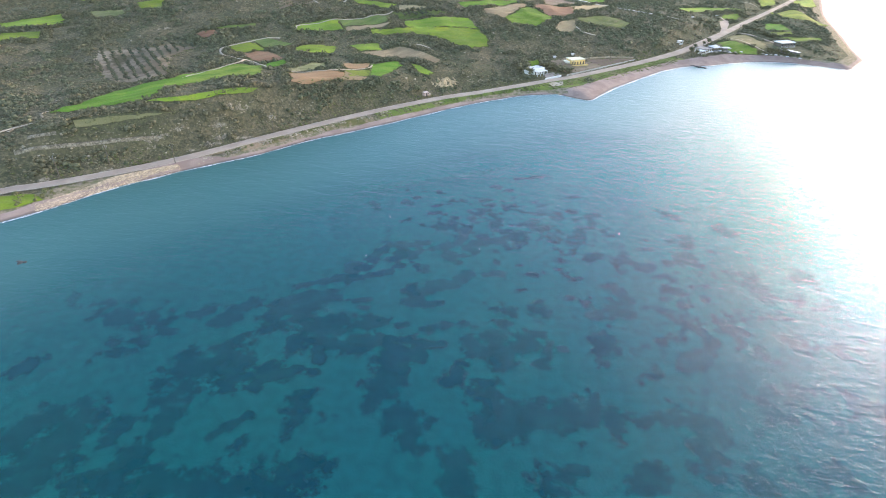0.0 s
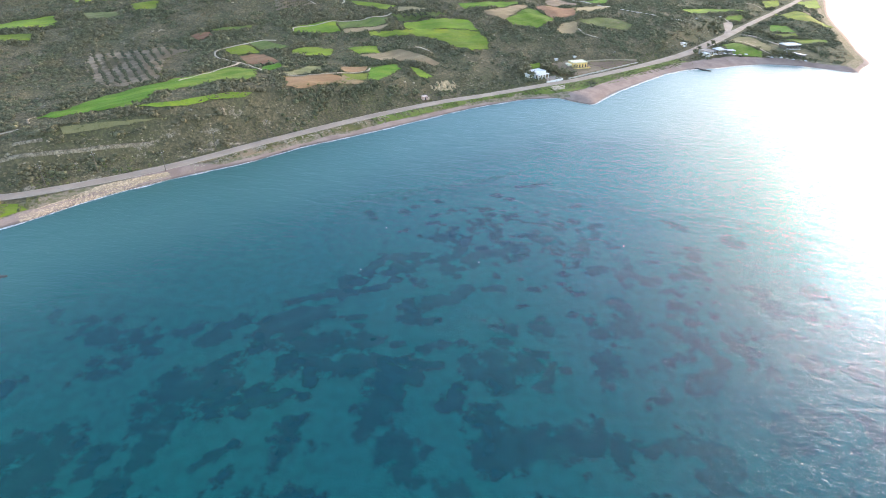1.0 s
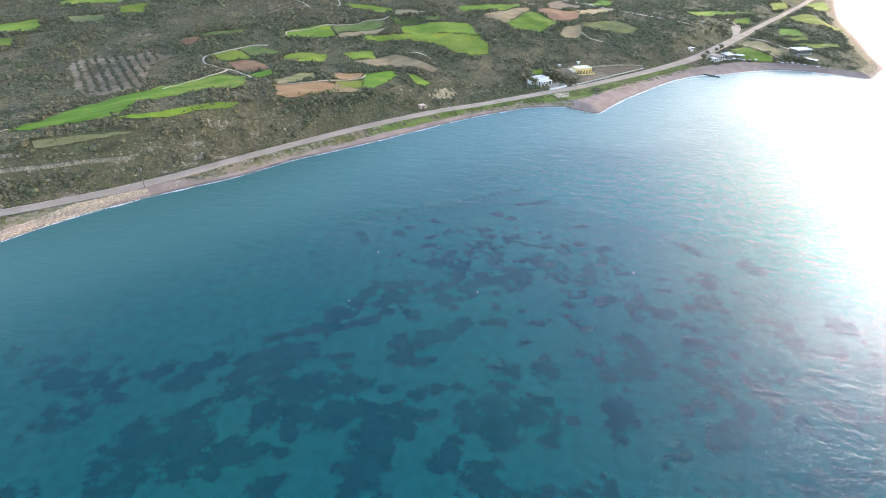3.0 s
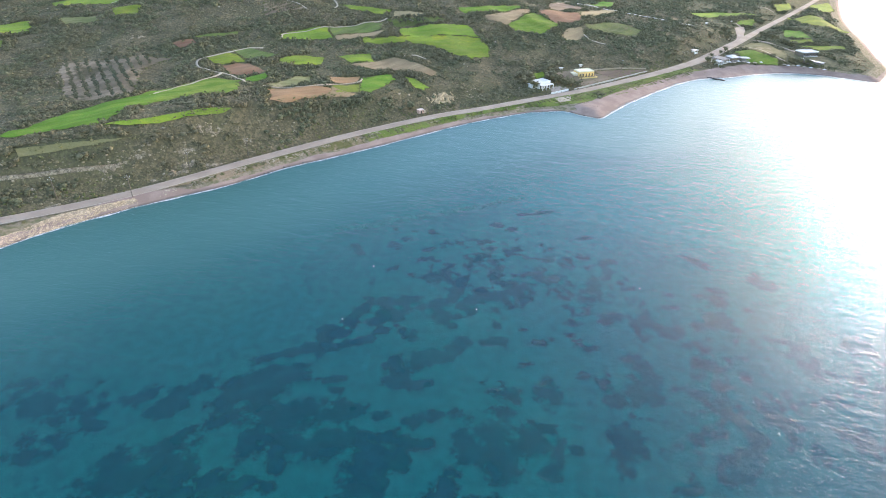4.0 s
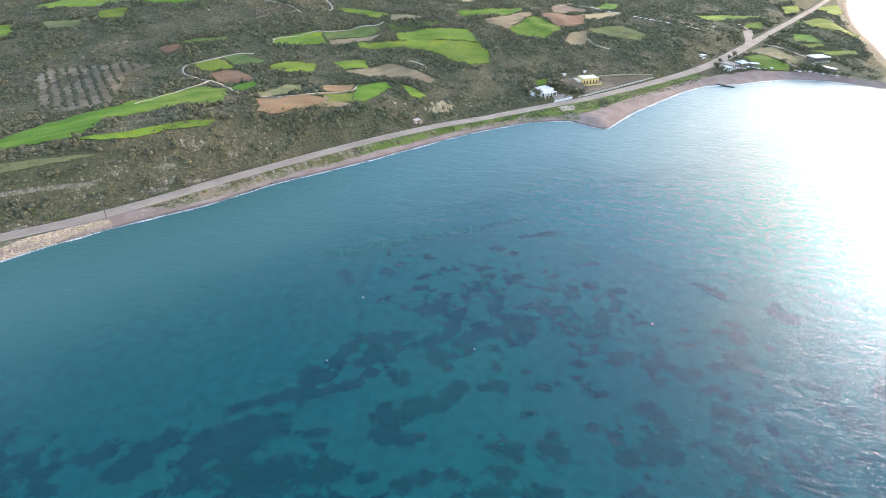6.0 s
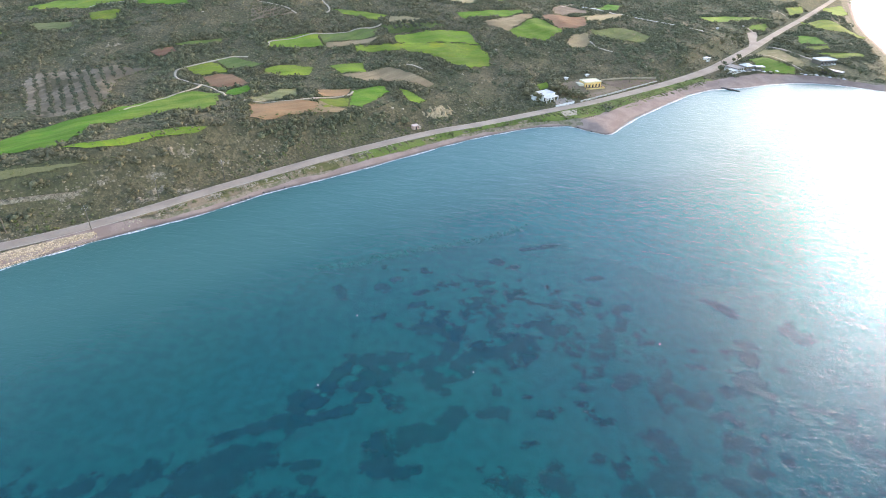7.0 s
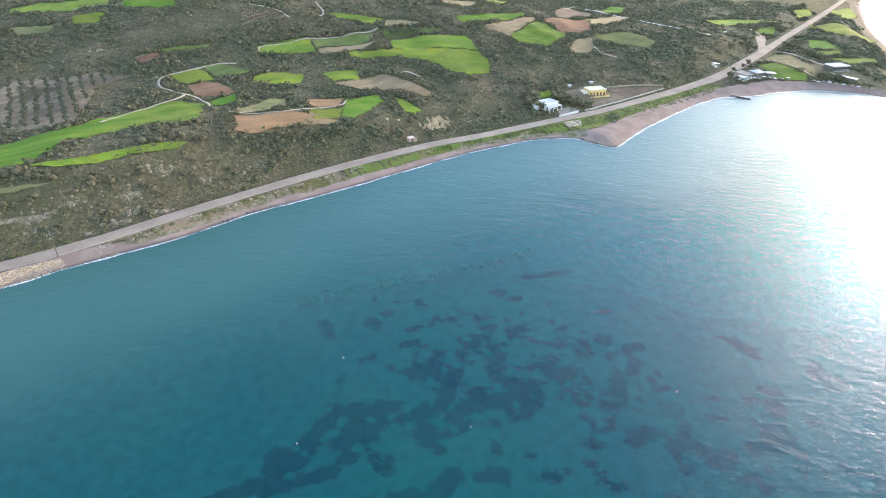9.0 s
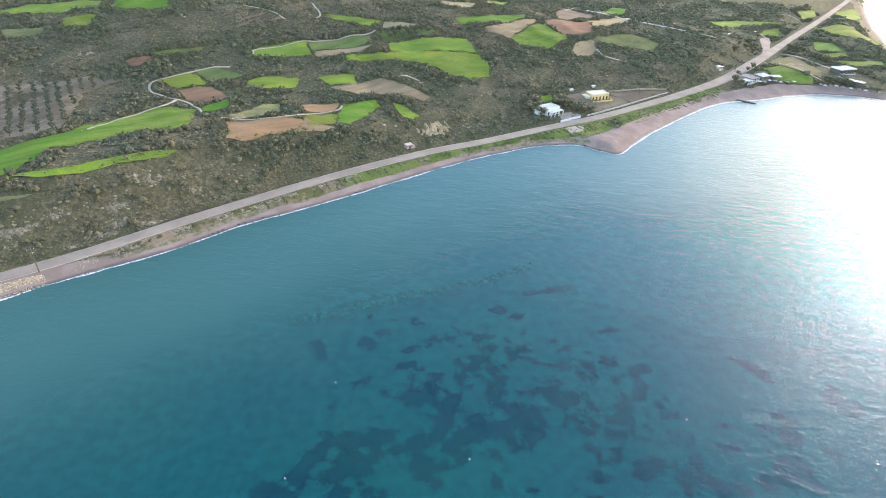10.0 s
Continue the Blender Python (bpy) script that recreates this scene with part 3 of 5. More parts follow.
weed(37, 97, 41, 97, 1.7)
weed(-5, 105, -3, 111, 2.3)
weed(1, 116, 7, 112, 2.3)
weed(18, 113, 20, 121, 1.8)
weed(33, 125, 34, 116, 2.2)
weed(42, 111, 47, 114, 2.2)
weed(56, 117, 60, 122, 3.3)
weed(72, 103, 80, 112, 4.2)
weed(93, 112, 97, 108, 4.2)
weed(61, 85, 63, 81, 3.4)
weed(74, 85, 80, 87, 3.9)
weed(-92, 81, -90, 82, 2.2)
weed(-112, 94, -109, 98, 2.1)
weed(-86, 98, -85, 99, 1.5)
weed(-100, 117, -97, 118, 3.1)
weed(-91, 105, -88, 106, 3.8)
weed(-82, 121, -76, 123, 1.6)
weed(-83, 114, -82, 114, 1.2)
weed(-71, 118, -65, 129, 2.2)
weed(-65, 110, -62, 114, 1.5)
weed(-56, 109, -56, 110, 1.2)
weed(-53, 120, -44, 134, 4.4)
weed(-52, 127, -41, 120, 6.0)
weed(-57, 130, -49, 137, 2.0)
weed(-55, 138, -44, 144, 1.8)
weed(-41, 115, -30, 113, 2.8)
weed(-47, 110, -48, 115, 2.3)
weed(-38, 123, -37, 125, 2.4)
weed(-32, 122, -27, 126, 2.1)
weed(-31, 117, -12, 117, 2.8)
weed(-19, 114, -14, 113, 2.2)
weed(-12, 123, -4, 128, 2.2)
weed(-21, 124, -19, 124, 1.2)
weed(-10, 117, -8, 119, 2.5)
weed(-39, 145, -27, 150, 1.3)
weed(-39, 149, -39, 153, 1.8)
weed(-36, 134, -31, 135, 1.1)
weed(-33, 131, -31, 131, 0.8)
weed(-19, 136, -19, 142, 2.4)
weed(-15, 143, -7, 147, 1.9)
weed(-13, 135, -11, 136, 1.2)
weed(-35, 159, -30, 166, 1.4)
weed(-31, 166, -18, 169, 1.8)
weed(-23, 158, -19, 152, 1.5)
weed(-12, 169, -10, 160, 1.4)
weed(-5, 148, -3, 153, 1.8)
weed(3, 153, 6, 154, 1.3)
weed(14, 155, 18, 155, 1.5)
weed(12, 145, 14, 146, 1.1)
weed(6, 136, 10, 135, 2.6)
weed(17, 137, 20, 136, 3.7)
weed(4, 125, 7, 119, 3.8)
weed(-3, 120, 3, 117, 2.5)
weed(9, 116, 4, 115, 1.7)
weed(14, 122, 17, 120, 2.6)
weed(23, 120, 24, 120, 0.8)
weed(18, 125, 19, 126, 1.3)
weed(28, 144, 32, 141, 1.6)
weed(30, 154, 32, 154, 1.1)
weed(42, 151, 46, 143, 3.3)
weed(42, 139, 43, 139, 3.8)
weed(34, 135, 36, 136, 1.8)
weed(35, 126, 37, 122, 2.7)
weed(59, 150, 62, 140, 3.1)
weed(51, 127, 56, 129, 3.2)
weed(63, 133, 66, 128, 2.3)
weed(62, 124, 63, 123, 3.4)
weed(62, 168, 72, 169, 2.1)
weed(46, 168, 53, 165, 2.0)
weed(57, 182, 60, 182, 1.8)
weed(86, 164, 89, 153, 4.5)
weed(101, 164, 106, 165, 3.0)
weed(87, 131, 89, 130, 4.1)
weed(-35, 157, -32, 163, 1.7)
weed(-27, 161, -21, 164, 2.6)
weed(-28, 158, -22, 160, 1.9)
weed(-18, 165, -16, 166, 1.2)
weed(-32, 165, -31, 165, 0.9)
weed(-12, 169, -8, 160, 1.5)
weed(-7, 162, -5, 163, 1.1)
weed(-16, 179, -12, 182, 1.2)
weed(-23, 182, -21, 183, 0.7)
weed(-21, 190, -16, 193, 0.9)
weed(-27, 185, -26, 186, 0.9)
weed(-30, 199, -27, 198, 1.2)
weed(-27, 203, -25, 205, 0.8)
weed(-42, 196, -40, 192, 1.1)
weed(-19, 210, -17, 209, 0.8)
weed(-19, 197, -17, 198, 0.8)
weed(-31, 210, -29, 207, 0.6)
weed(-25, 209, -23, 209, 0.6)
weed(-41, 152, -37, 151, 1.5)
weed(-26, 154, -17, 155, 1.4)
weed(-8, 170, -6, 178, 1.1)
weed(-4, 168, 1, 177, 1.7)
weed(-1, 173, 12, 178, 1.6)
weed(12, 180, 23, 185, 1.3)
weed(4, 187, 3, 180, 1.3)
weed(-7, 179, -4, 183, 1.0)
weed(-2, 165, -1, 166, 0.9)
weed(9, 199, 22, 196, 1.4)
weed(9, 186, 20, 189, 1.0)
weed(3, 218, 6, 218, 1.2)
weed(9, 215, 10, 216, 1.1)
weed(-1, 205, 3, 206, 0.6)
weed(31, 211, 37, 214, 1.0)
weed(32, 200, 35, 200, 1.2)
weed(34, 186, 36, 182, 1.6)
weed(14, 174, 16, 175, 1.1)
weed(6, 161, 6, 160, 0.8)
weed(13, 160, 14, 160, 0.8)
weed(37, 167, 39, 169, 1.8)
weed(48, 168, 48, 166, 2.8)
weed(56, 175, 58, 177, 1.9)
weed(72, 186, 72, 180, 2.8)
weed(70, 205, 73, 201, 2.0)
weed(68, 172, 70, 171, 3.3)
weed(53, 163, 56, 164, 2.1)
weed(-7, 158, -5, 159, 0.9)
weed(40, 198, 43, 199, 1.4)
weed(89, 196, 90, 192, 2.8)
weed(13, 227, 25, 232, 0.9)


def spaced(lo, hi, step, far):
    out, grow = list(np.arange(lo, hi + 0.1, step)), step
    low, high = out[0], out[-1]
    while high < far:
        grow *= 1.5
        low, high = low - grow, high + grow
        out = [low] + out + [high]
    return np.array(out)


gx, gy = np.meshgrid(spaced(-400, 420, 3.4, 3000), spaced(0, 800, 3.4, 3000))
gd, gr = inland(gx, gy), line_distance(gx, gy, ROAD)[0]
gz = height(gx, gy)
gz = gz - 0.3 * (gr < 5.0) * (gd > 0)
for kind, poly in FIELDS:
    gz = gz - 0.12 * inside(gx, gy, poly)
ny, nx = gx.shape
q = (np.arange(ny - 1)[:, None] * nx + np.arange(nx - 1)[None]).ravel()
me = soft(big_mesh("ground", np.stack([gx, gy, gz], -1).reshape(-1, 3), np.stack([q, q + 1, q + nx + 1, q + nx], 1), "ground"))
slope = np.hypot(*np.gradient(gz)) / 3.4
point_values(me, "bank", np.clip(smooth(14, 8, gd) * (gd > 0) + 0.4 * smooth(0.4, 0.8, slope) * (gd > 8), 0, 1) * (gx > -400) * (gx < 420))
tagged(new("ground", me), "scrubby hill land falling to a sandy sea bed", "ground", kind="structure")

# Meadows of seagrass on the sea bed.
wx, wy = np.meshgrid(np.arange(-190, 330, 1.5), np.arange(20, 330, 1.5))
wv = np.full(wx.shape, -1.0)
for x, y, u, v, r in WEED:
    gap = line_distance(wx, wy, [(x, y), (u + 0.01, v)])[0]
    wv = np.maximum(wv, 1.0 - gap / (1.35 * r + 0.5))
for x, y, a, b, top in ((12, 186, 42, 26, 0.34), (-95, 121, 24, 9, 0.30), (70, 140, 60, 50, 0.16)):
    wv = np.maximum(wv, top - 0.5 * (((wx - x) / a) ** 2 + ((wy - y) / b) ** 2))
wv = np.where(inland(wx, wy) < -14, wv, -1.0)
wny, wnx = wx.shape
q = (np.arange(wny - 1)[:, None] * wnx + np.arange(wnx - 1)[None]).ravel()
corner = np.stack([q, q + 1, q + wnx + 1, q + wnx], 1)
corner = corner[wv.ravel()[corner].max(1) > -0.95]
me = soft(big_mesh("seagrass_meadow", np.stack([wx, wy, height(wx, wy) + 0.12 + 0.15 * np.clip(wv, 0, 1)], -1).reshape(-1, 3), corner, "weed"))
point_values(me, "weed", wv)
tagged(new("seagrass_meadow", me), "dark seagrass patches on the pale sea bed", "seagrass", kind="stuff")

# The sea.
sx = spaced(-300, 420, 8, 3000)
sy = spaced(0, 720, 8, 3000)
px, py = np.meshgrid(sx, sy)
q = (np.arange(len(sy) - 1)[:, None] * len(sx) + np.arange(len(sx) - 1)[None]).ravel()
me = big_mesh("water", np.stack([px, py, 0 * px], -1).reshape(-1, 3), np.stack([q, q + 1, q + len(sx) + 1, q + len(sx)], 1), "sea")
sea_gap = inland(px, py)
point_values(me, "shallow", 0.66 * smooth(-92, 0, sea_gap) + 0.34 * smooth(-220, -30, sea_gap))
tagged(new("water", me), "clear turquoise sea with small ripples", "sea", kind="structure")

# Beach, foam and verge along the water.
shore = resample(eased(COAST[2:-2], 2), 2.0)
sp = np.array(shore)
wide = 3.6 + 1.2 * waves(sp[:, 0], sp[:, 1], 40, 8, 2) + 5.0 * smooth(190, 240, sp[:, 0]) - 1.5 * smooth(-30, 15, sp[:, 0]) * smooth(50, 35, sp[:, 0])
cut = [k for k, p in enumerate(shore) if p[0] < 50]
last = cut[-1]
tagged(strip("beach", shore[:last], -2.5, np.maximum(wide[:last], 1.4), "beach", 0.13, 5), "narrow pink-brown pebble beach along the road bank", "beach", kind="structure")
BAY = [(45, 343), (57, 334.5), (63, 342), (75, 361), (93, 384), (116, 412), (134, 429), (155, 436), (176, 449), (198, 458), (222, 458), (240, 451),
       (256, 444), (262, 449), (256, 455), (240, 460), (225, 467), (212, 471), (186, 468.5), (172, 465.5), (143, 447.5), (126, 436.5), (105, 415), (79.5, 388.5), (58, 364.5), (44, 350)]
tagged(draped("beach", BAY, "beach", 0.16, 3.0, 0.6), "wide curved pebble beach round the bay", "beach", kind="structure")
FAR = [p for p in shore if p[0] > 258 and p[1] > 446 and p[1] < 900]
tagged(strip("beach", FAR, -2.0, 4.0, "beach", 0.15, 4), "grey pebble shore past the low cape", "beach", kind="structure")
f = np.array(shore)
foam = strip("surf_line", shore, -0.8 - 0.7 * smooth(58, 70, f[:, 0]) - 0.5 * waves(f[:, 0], f[:, 1], 22, 12, 3), 0.0 + 0.25 * waves(f[:, 0], f[:, 1], 15, 13, 2), "foam", 0.0, 3)
co = np.array([v.co for v in foam.data.vertices])
foam.data.vertices.foreach_set("co", np.c_[co[:, :2], np.maximum(co[:, 2], 0.06) + 0.05].astype(np.float32).ravel())
point_values(foam.data, "foam", np.tile([0.0, 1.0, 1.0, 0.35], len(shore)))
tagged(foam, "thin broken white surf along the waterline", "surf", kind="stuff")

road_line = resample(eased(ROAD[2:-2], 2), 3.0)
rp = np.array(road_line)
broad = 2.7 + 1.3 * smooth(60, 150, rp[:, 0]) * smooth(235, 165, rp[:, 0])
road = tagged(strip("road", road_line, -broad, broad, "road", 0.12, 4, 0.25), "worn grey asphalt coast road with pale edges", "road", kind="structure")
near = [p for p in road_line if p[0] < 300]
for side in (-1, 1):
    w = (2.7 + 1.3 * smooth(60, 150, np.array(near)[:, 0]) * smooth(235, 165, np.array(near)[:, 0])) * side
    line = strip("edge_line", near, w - 0.36 * side, w - 0.08 * side, "line", 0.135, 1)
    line.parent = road
for low_x, high_x, mat, what in ((-122, -62, "dry_verge", "dry tan and green verge between road and beach"), (-62, 128, "verge", "green grassy verge between road and beach")):
    rd = np.array([p for p in road_line if low_x <= p[0] < high_x])
    sea_gap = inland(rd[:, 0], rd[:, 1])
    out = -np.clip(sea_gap - 4.2, 3.4, 16)
    poly = offset(rd.tolist(), -3.0) + offset(rd.tolist(), out)[::-1]
    tagged(draped("grass_verge", poly, mat, 0.11, 3.0, 0.5), what, "verge", kind="structure")

LAWN = [(-176, 170), (-163, 175), (-158.5, 172.5), (-164, 165), (-170, 160)]
tagged(draped("grass_verge", LAWN, "lime", 0.12, 3.0, 0.5), "green grass patch beside the boulder bank", "verge", kind="structure")

# Tracks.
for kind, line in LANES:
    half = {"lane": 0.55, "terrace": 0.5, "pale_lane": 1.2, "side_road": 1.6}[kind]
    what = {"lane": "pale rutted dirt track between fields", "terrace": "stony terrace ledge along the slope", "pale_lane": "pale concrete lane", "side_road": "dusty side road off the coast road"}[kind]
    ob = strip({"lane": "dirt_track", "terrace": "terrace", "pale_lane": "farm_lane", "side_road": "side_road"}[kind], line, -half, half,
               {"pale_lane": "pale_lane", "side_road": "road", "terrace": "crag"}.get(kind, "lane"), 0.3, 2, 0.2)
    tagged(ob, what, "track", kind="structure")

# Fields.
WHAT = {"blend": ("wheat_field", "long field of green wheat turning to yellow-green meadow"), "green": ("wheat_field", "bright green field of young wheat"), "lime": ("meadow", "yellow-green flowering meadow"),
        "olive": ("pasture", "dull green rough pasture"), "tan_green": ("dry_pasture", "dry yellowish pasture strip"),
        "tan": ("stubble_field", "pale tan stubble field"), "red": ("ploughed_field", "ploughed reddish-brown field"),
        "soil": ("bare_field", "bare brown soil plot beside the road"), "orchard": ("orchard_ground", "pale soil under rows of young trees"),
        "grove": ("orchard_ground", "dull green ground under rows of olive trees"), "vineyard": ("vineyard_ground", "brown soil of a small vineyard")}
for k, (kind, poly) in enumerate(FIELDS):
    name, what = WHAT[kind]
    ring = np.array(poly + poly[:1], float)
    area = abs(np.sum(ring[:-1, 0] * ring[1:, 1] - ring[1:, 0] * ring[:-1, 1])) / 2
    ragged = min(1.3, max(0.2, 0.19 * area / np.sum(np.hypot(*np.diff(ring, axis=0).T))))
    ob = draped(name, poly, {"grove": "olive", "vineyard": "soil"}.get(kind, kind), 0.22, 3.0, ragged, 20 + k)
    tagged(ob, what, "field", kind="structure")

# ---- scrub ----
rng = np.random.default_rng(7)


def ball(sub):
    bm = bmesh.new()
    bmesh.ops.create_icosphere(bm, subdivisions=sub, radius=1.0)
    v = np.array([p.co for p in bm.verts])
    f = np.array([[p.index for p in face.verts] for face in bm.faces])
    bm.free()
    return v, f


def bush_shape(seed, leaves=26, flat=0.7, sub=2):
    """A lumpy crown with sprays of leaves breaking its outline."""
    g = np.random.default_rng(seed)
    v, f = ball(sub)
    bumps = g.normal(size=(7, 3))
    bumps /= np.linalg.norm(bumps, axis=1)[:, None]
    r = 0.62 + 0.42 * np.max(np.clip(v @ bumps.T, 0, 1) ** 5 * g.uniform(0.5, 1.0, 7), 1) + g.uniform(-0.17, 0.17, len(v))
    v = v * r[:, None]
    d = g.normal(size=(leaves, 3))
    d[:, 2] = np.abs(d[:, 2]) * 0.9 - 0.15
    d /= np.linalg.norm(d, axis=1)[:, None]
    at = d * g.uniform(0.7, 1.05, (leaves, 1))
    s, t = g.normal(size=(leaves, 3)) * 0.2, g.normal(size=(leaves, 3)) * 0.2
    tri = np.stack([at - s, at + s, at + t + d * 0.18], 1).reshape(-1, 3)
    tf = np.arange(len(tri)).reshape(-1, 3) + len(v)
    v, f = np.concatenate([v, tri]), np.concatenate([f, tf])
    v[:, 2] *= flat
    v[:, 2] += 0.3 * flat
    return v, f


def scatter(name, x, y, size, shapes, mat, label, category, tall=None, sink=0.1):
    parts, faces, count = [], [], 0
    z = height(x, y)
    pick, turn = rng.integers(0, len(shapes), len(x)), rng.uniform(0, 6.283, len(x))
    tall = np.ones(len(x)) if tall is None else tall
    for k, (v, f) in enumerate(shapes):
        i = np.nonzero(pick == k)[0]
        if not len(i):
            continue
        c, s = np.cos(turn[i])[:, None], np.sin(turn[i])[:, None]
        w = np.stack([(v[:, 0] * c - v[:, 1] * s) * size[i, None] + x[i, None], (v[:, 0] * s + v[:, 1] * c) * size[i, None] + y[i, None],
                      v[:, 2] * (size * tall)[i, None] + (z[i] - sink * size[i])[:, None]], -1)
        parts.append(w.reshape(-1, 3))
        faces.append((f[None] + (np.arange(len(i)) * len(v))[:, None, None] + count).reshape(-1, 3))
        count += len(i) * len(v)
    me = big_mesh(name, np.concatenate(parts), np.concatenate(faces), mat)
    return tagged(new(name, me), label, category, kind="stuff")


SEAMS = []


def ledge(line):
    SEAMS.append(np.array(resample(line, 0.6)) if len(line) > 1 else np.array(line))


ledge([(-181, 191), (-170, 199), (-158, 209), (-142, 222)])
ledge([(-138, 228), (-130, 236), (-127, 237)])
ledge([(-125, 242), (-121, 244)])
ledge([(-124, 232), (-121, 236), (-118, 237)])
ledge([(-101, 268), (-88, 279)])
ledge([(-113, 257), (-107, 261)])
ledge([(-124, 239), (-119, 242)])
ledge([(-137, 228), (-133, 231), (-128, 235)])
ledge([(-120, 250), (-115, 254)])
ledge([(-97, 268), (-89, 277)])
ledge([(-139, 225), (-143, 221)])
ledge([(-100, 243), (-105, 240)])
ledge([(-90, 266), (-95, 262)])
ledge([(-153, 200), (-149, 200)])
ledge([(-15, 346), (1, 359)])
ledge([(-215, 366), (-206, 366)])

CRAGS = [(-121, 231, 9, 4, 1.6), (-121, 241, 9, 3, 1.0), (-117, 252, 12, 3.5, 1.0), (-126, 224, 6, 3, 1.0), (-111, 241, 8, 3, 1.0), (-134, 230, 8, 2.5, 0.8), (-142, 220, 8, 3, 1.0), (-104, 259, 7, 3, 0.9), (-138, 224, 7, 2.5, 0.8), (-141, 217, 6, 3, 0.9), (-209, 364, 12, 3, 0.8), (-120, 236, 9, 4, 1.3), (-150, 198, 6, 3, 1.0), (-168, 186, 7, 3, 0.9)]
HOUSES = [(27, 379, 9), (34, 375, 9), (40, 380, 7), (56, 406, 15), (68, 410, 10), (-37, 319, 5), (164, 470, 16), (228, 490, 18)]


def open_land(x, y, margin=1.5, road=6.5, shore_gap=13):
    """Where scrub may grow: off the roads, fields, yards and beach."""
    ok = (inland(x, y) > shore_gap) & (line_distance(x, y, ROAD)[0] > road)
    for kind, poly in FIELDS:
        lo, hi = np.min(poly, 0) - margin, np.max(poly, 0) + margin
        box = (x > lo[0]) & (x < hi[0]) & (y > lo[1]) & (y < hi[1])
        i = np.nonzero(box & ok)[0]
        if len(i):
            ok[i] &= ~(inside(x[i], y[i], poly) | (line_distance(x[i], y[i], poly + poly[:1])[0] < margin))
    for kind, line in LANES:
        ok &= line_distance(x, y, line[::3] + [line[-1]])[0] > {"lane": 2.0, "terrace": 1.6, "pale_lane": 4.5, "side_road": 4.0}[kind]
    for seam in SEAMS:
        ok &= line_distance(x, y, [tuple(v) for v in seam[::4]] + [tuple(seam[-1])])[0] > 1.0
    for cx, cy, wide, deep, _ in CRAGS:
        ok &= np.hypot(x - cx, y - cy) > 0.42 * wide
    for hx, hy, hr in HOUSES:
        ok &= np.hypot(x - hx, y - hy) > hr
    return ok


def seen(x, y):
    """The wedge of land that lies before the flight line."""
    return (x > -0.86 * (y + 25)) & (x < 0.60 * (y + 20)) & (y < 760)


def candidates(n):
    y = 150 + 600 * rng.random(n) ** 1.25
    x = -430 + 860 * rng.random(n)
    k = seen(x, y)
    x, y = x[k], y[k]
    k = open_land(x, y)
    return x[k], y[k]


x, y = candidates(420000)
thick = 0.5 + 0.5 * waves(x, y, 60, 31, 4) + 0.35 * waves(x, y, 16, 32, 3)
plain = smooth(120, 170, x) * smooth(420, 460, y)
fade = (1 - 0.45 * plain) * (1.0 - 0.3 * smooth(340, 620, y))
draw = rng.random(len(x))
dark = draw < fade * 0.5 * smooth(0.25, 0.95, thick)
low = ~dark & (draw < fade * (0.55 + 0.25 * smooth(330, 260, y)) * (0.16 + 0.3 * smooth(330, 430, y) + (0.84 - 0.3 * smooth(330, 430, y)) * smooth(0.0, 0.6, thick)))
grow = 1 + 0.6 * smooth(330, 600, y)
SHAPES = [bush_shape(s, 22, 0.72, 1) for s in range(8)]
LOW = [bush_shape(s, 10, 0.5, 1) for s in range(20, 26)]
n = int(dark.sum())
scatter("scrub", x[dark], y[dark], (0.50 + 0.95 * rng.random(n) ** 2.4) * (0.9 + 0.5 * np.clip(thick[dark], 0, 1)) * grow[dark], SHAPES, "scrub",
        "dense dark green scrub bushes on the hillside", "scrub")
n = int(low.sum())
scatter("scrub", x[low], y[low], (0.38 + 0.7 * rng.random(n) ** 2.4) * grow[low], LOW, "grey_scrub", "low grey-green shrubs between rocks", "scrub")

# Hedges of larger bushes and small trees along field edges.
hx, hy = [], []
for k, (kind, poly) in enumerate(FIELDS):
    if kind in ("orchard", "grove", "vineyard", "soil"):
        continue
    edge = np.array(resample(poly + poly[:1], 1.6))
    out = normals(edge.tolist())
    if inside(*(edge[2] + out[2])[:, None], poly)[0]:
        out = -out
    for _ in range(5):
        on = waves(edge[:, 0], edge[:, 1], 34, 50 + k, 2) > -0.15
        pick = edge + out * rng.uniform(1.6, 7.0, (len(edge), 1)) + rng.normal(size=edge.shape) * 0.5
        hx.append(pick[on, 0]), hy.append(pick[on, 1])
hx, hy = np.concatenate(hx), np.concatenate(hy)
k = open_land(hx, hy, 1.0, 6.5, 13) & (rng.random(len(hx)) < 0.6)
hx, hy = hx[k], hy[k]
TALL = [bush_shape(s, 30, 0.95, 1) for s in range(40, 45)]
scatter("hedgerow", hx, hy, 0.75 + 1.25 * rng.random(len(hx)) ** 1.8, TALL, "scrub", "dark rounded bushes hedging the fields", "hedge")

# Weeds and tussocks straggling over the field margins.
mx, my = [], []
for k, (kind, poly) in enumerate(FIELDS):
    edge = np.array(resample(poly + poly[:1], 0.7))
    edge = edge[seen(edge[:, 0], edge[:, 1])]
    if len(edge):
        pick = edge + rng.normal(size=edge.shape) * 0.75
        mx.append(pick[:, 0]), my.append(pick[:, 1])
mx, my = np.concatenate(mx), np.concatenate(my)
k = (waves(mx, my, 11, 66, 3) > -0.25) & (inland(mx, my) > 6) & (line_distance(mx, my, ROAD)[0] > 5)
mx, my = mx[k], my[k]
scatter("field_margin", mx, my, 0.35 + 0.6 * rng.random(len(mx)) ** 2, LOW, "tussock", "rough grass and weeds along the field margins", "grass")

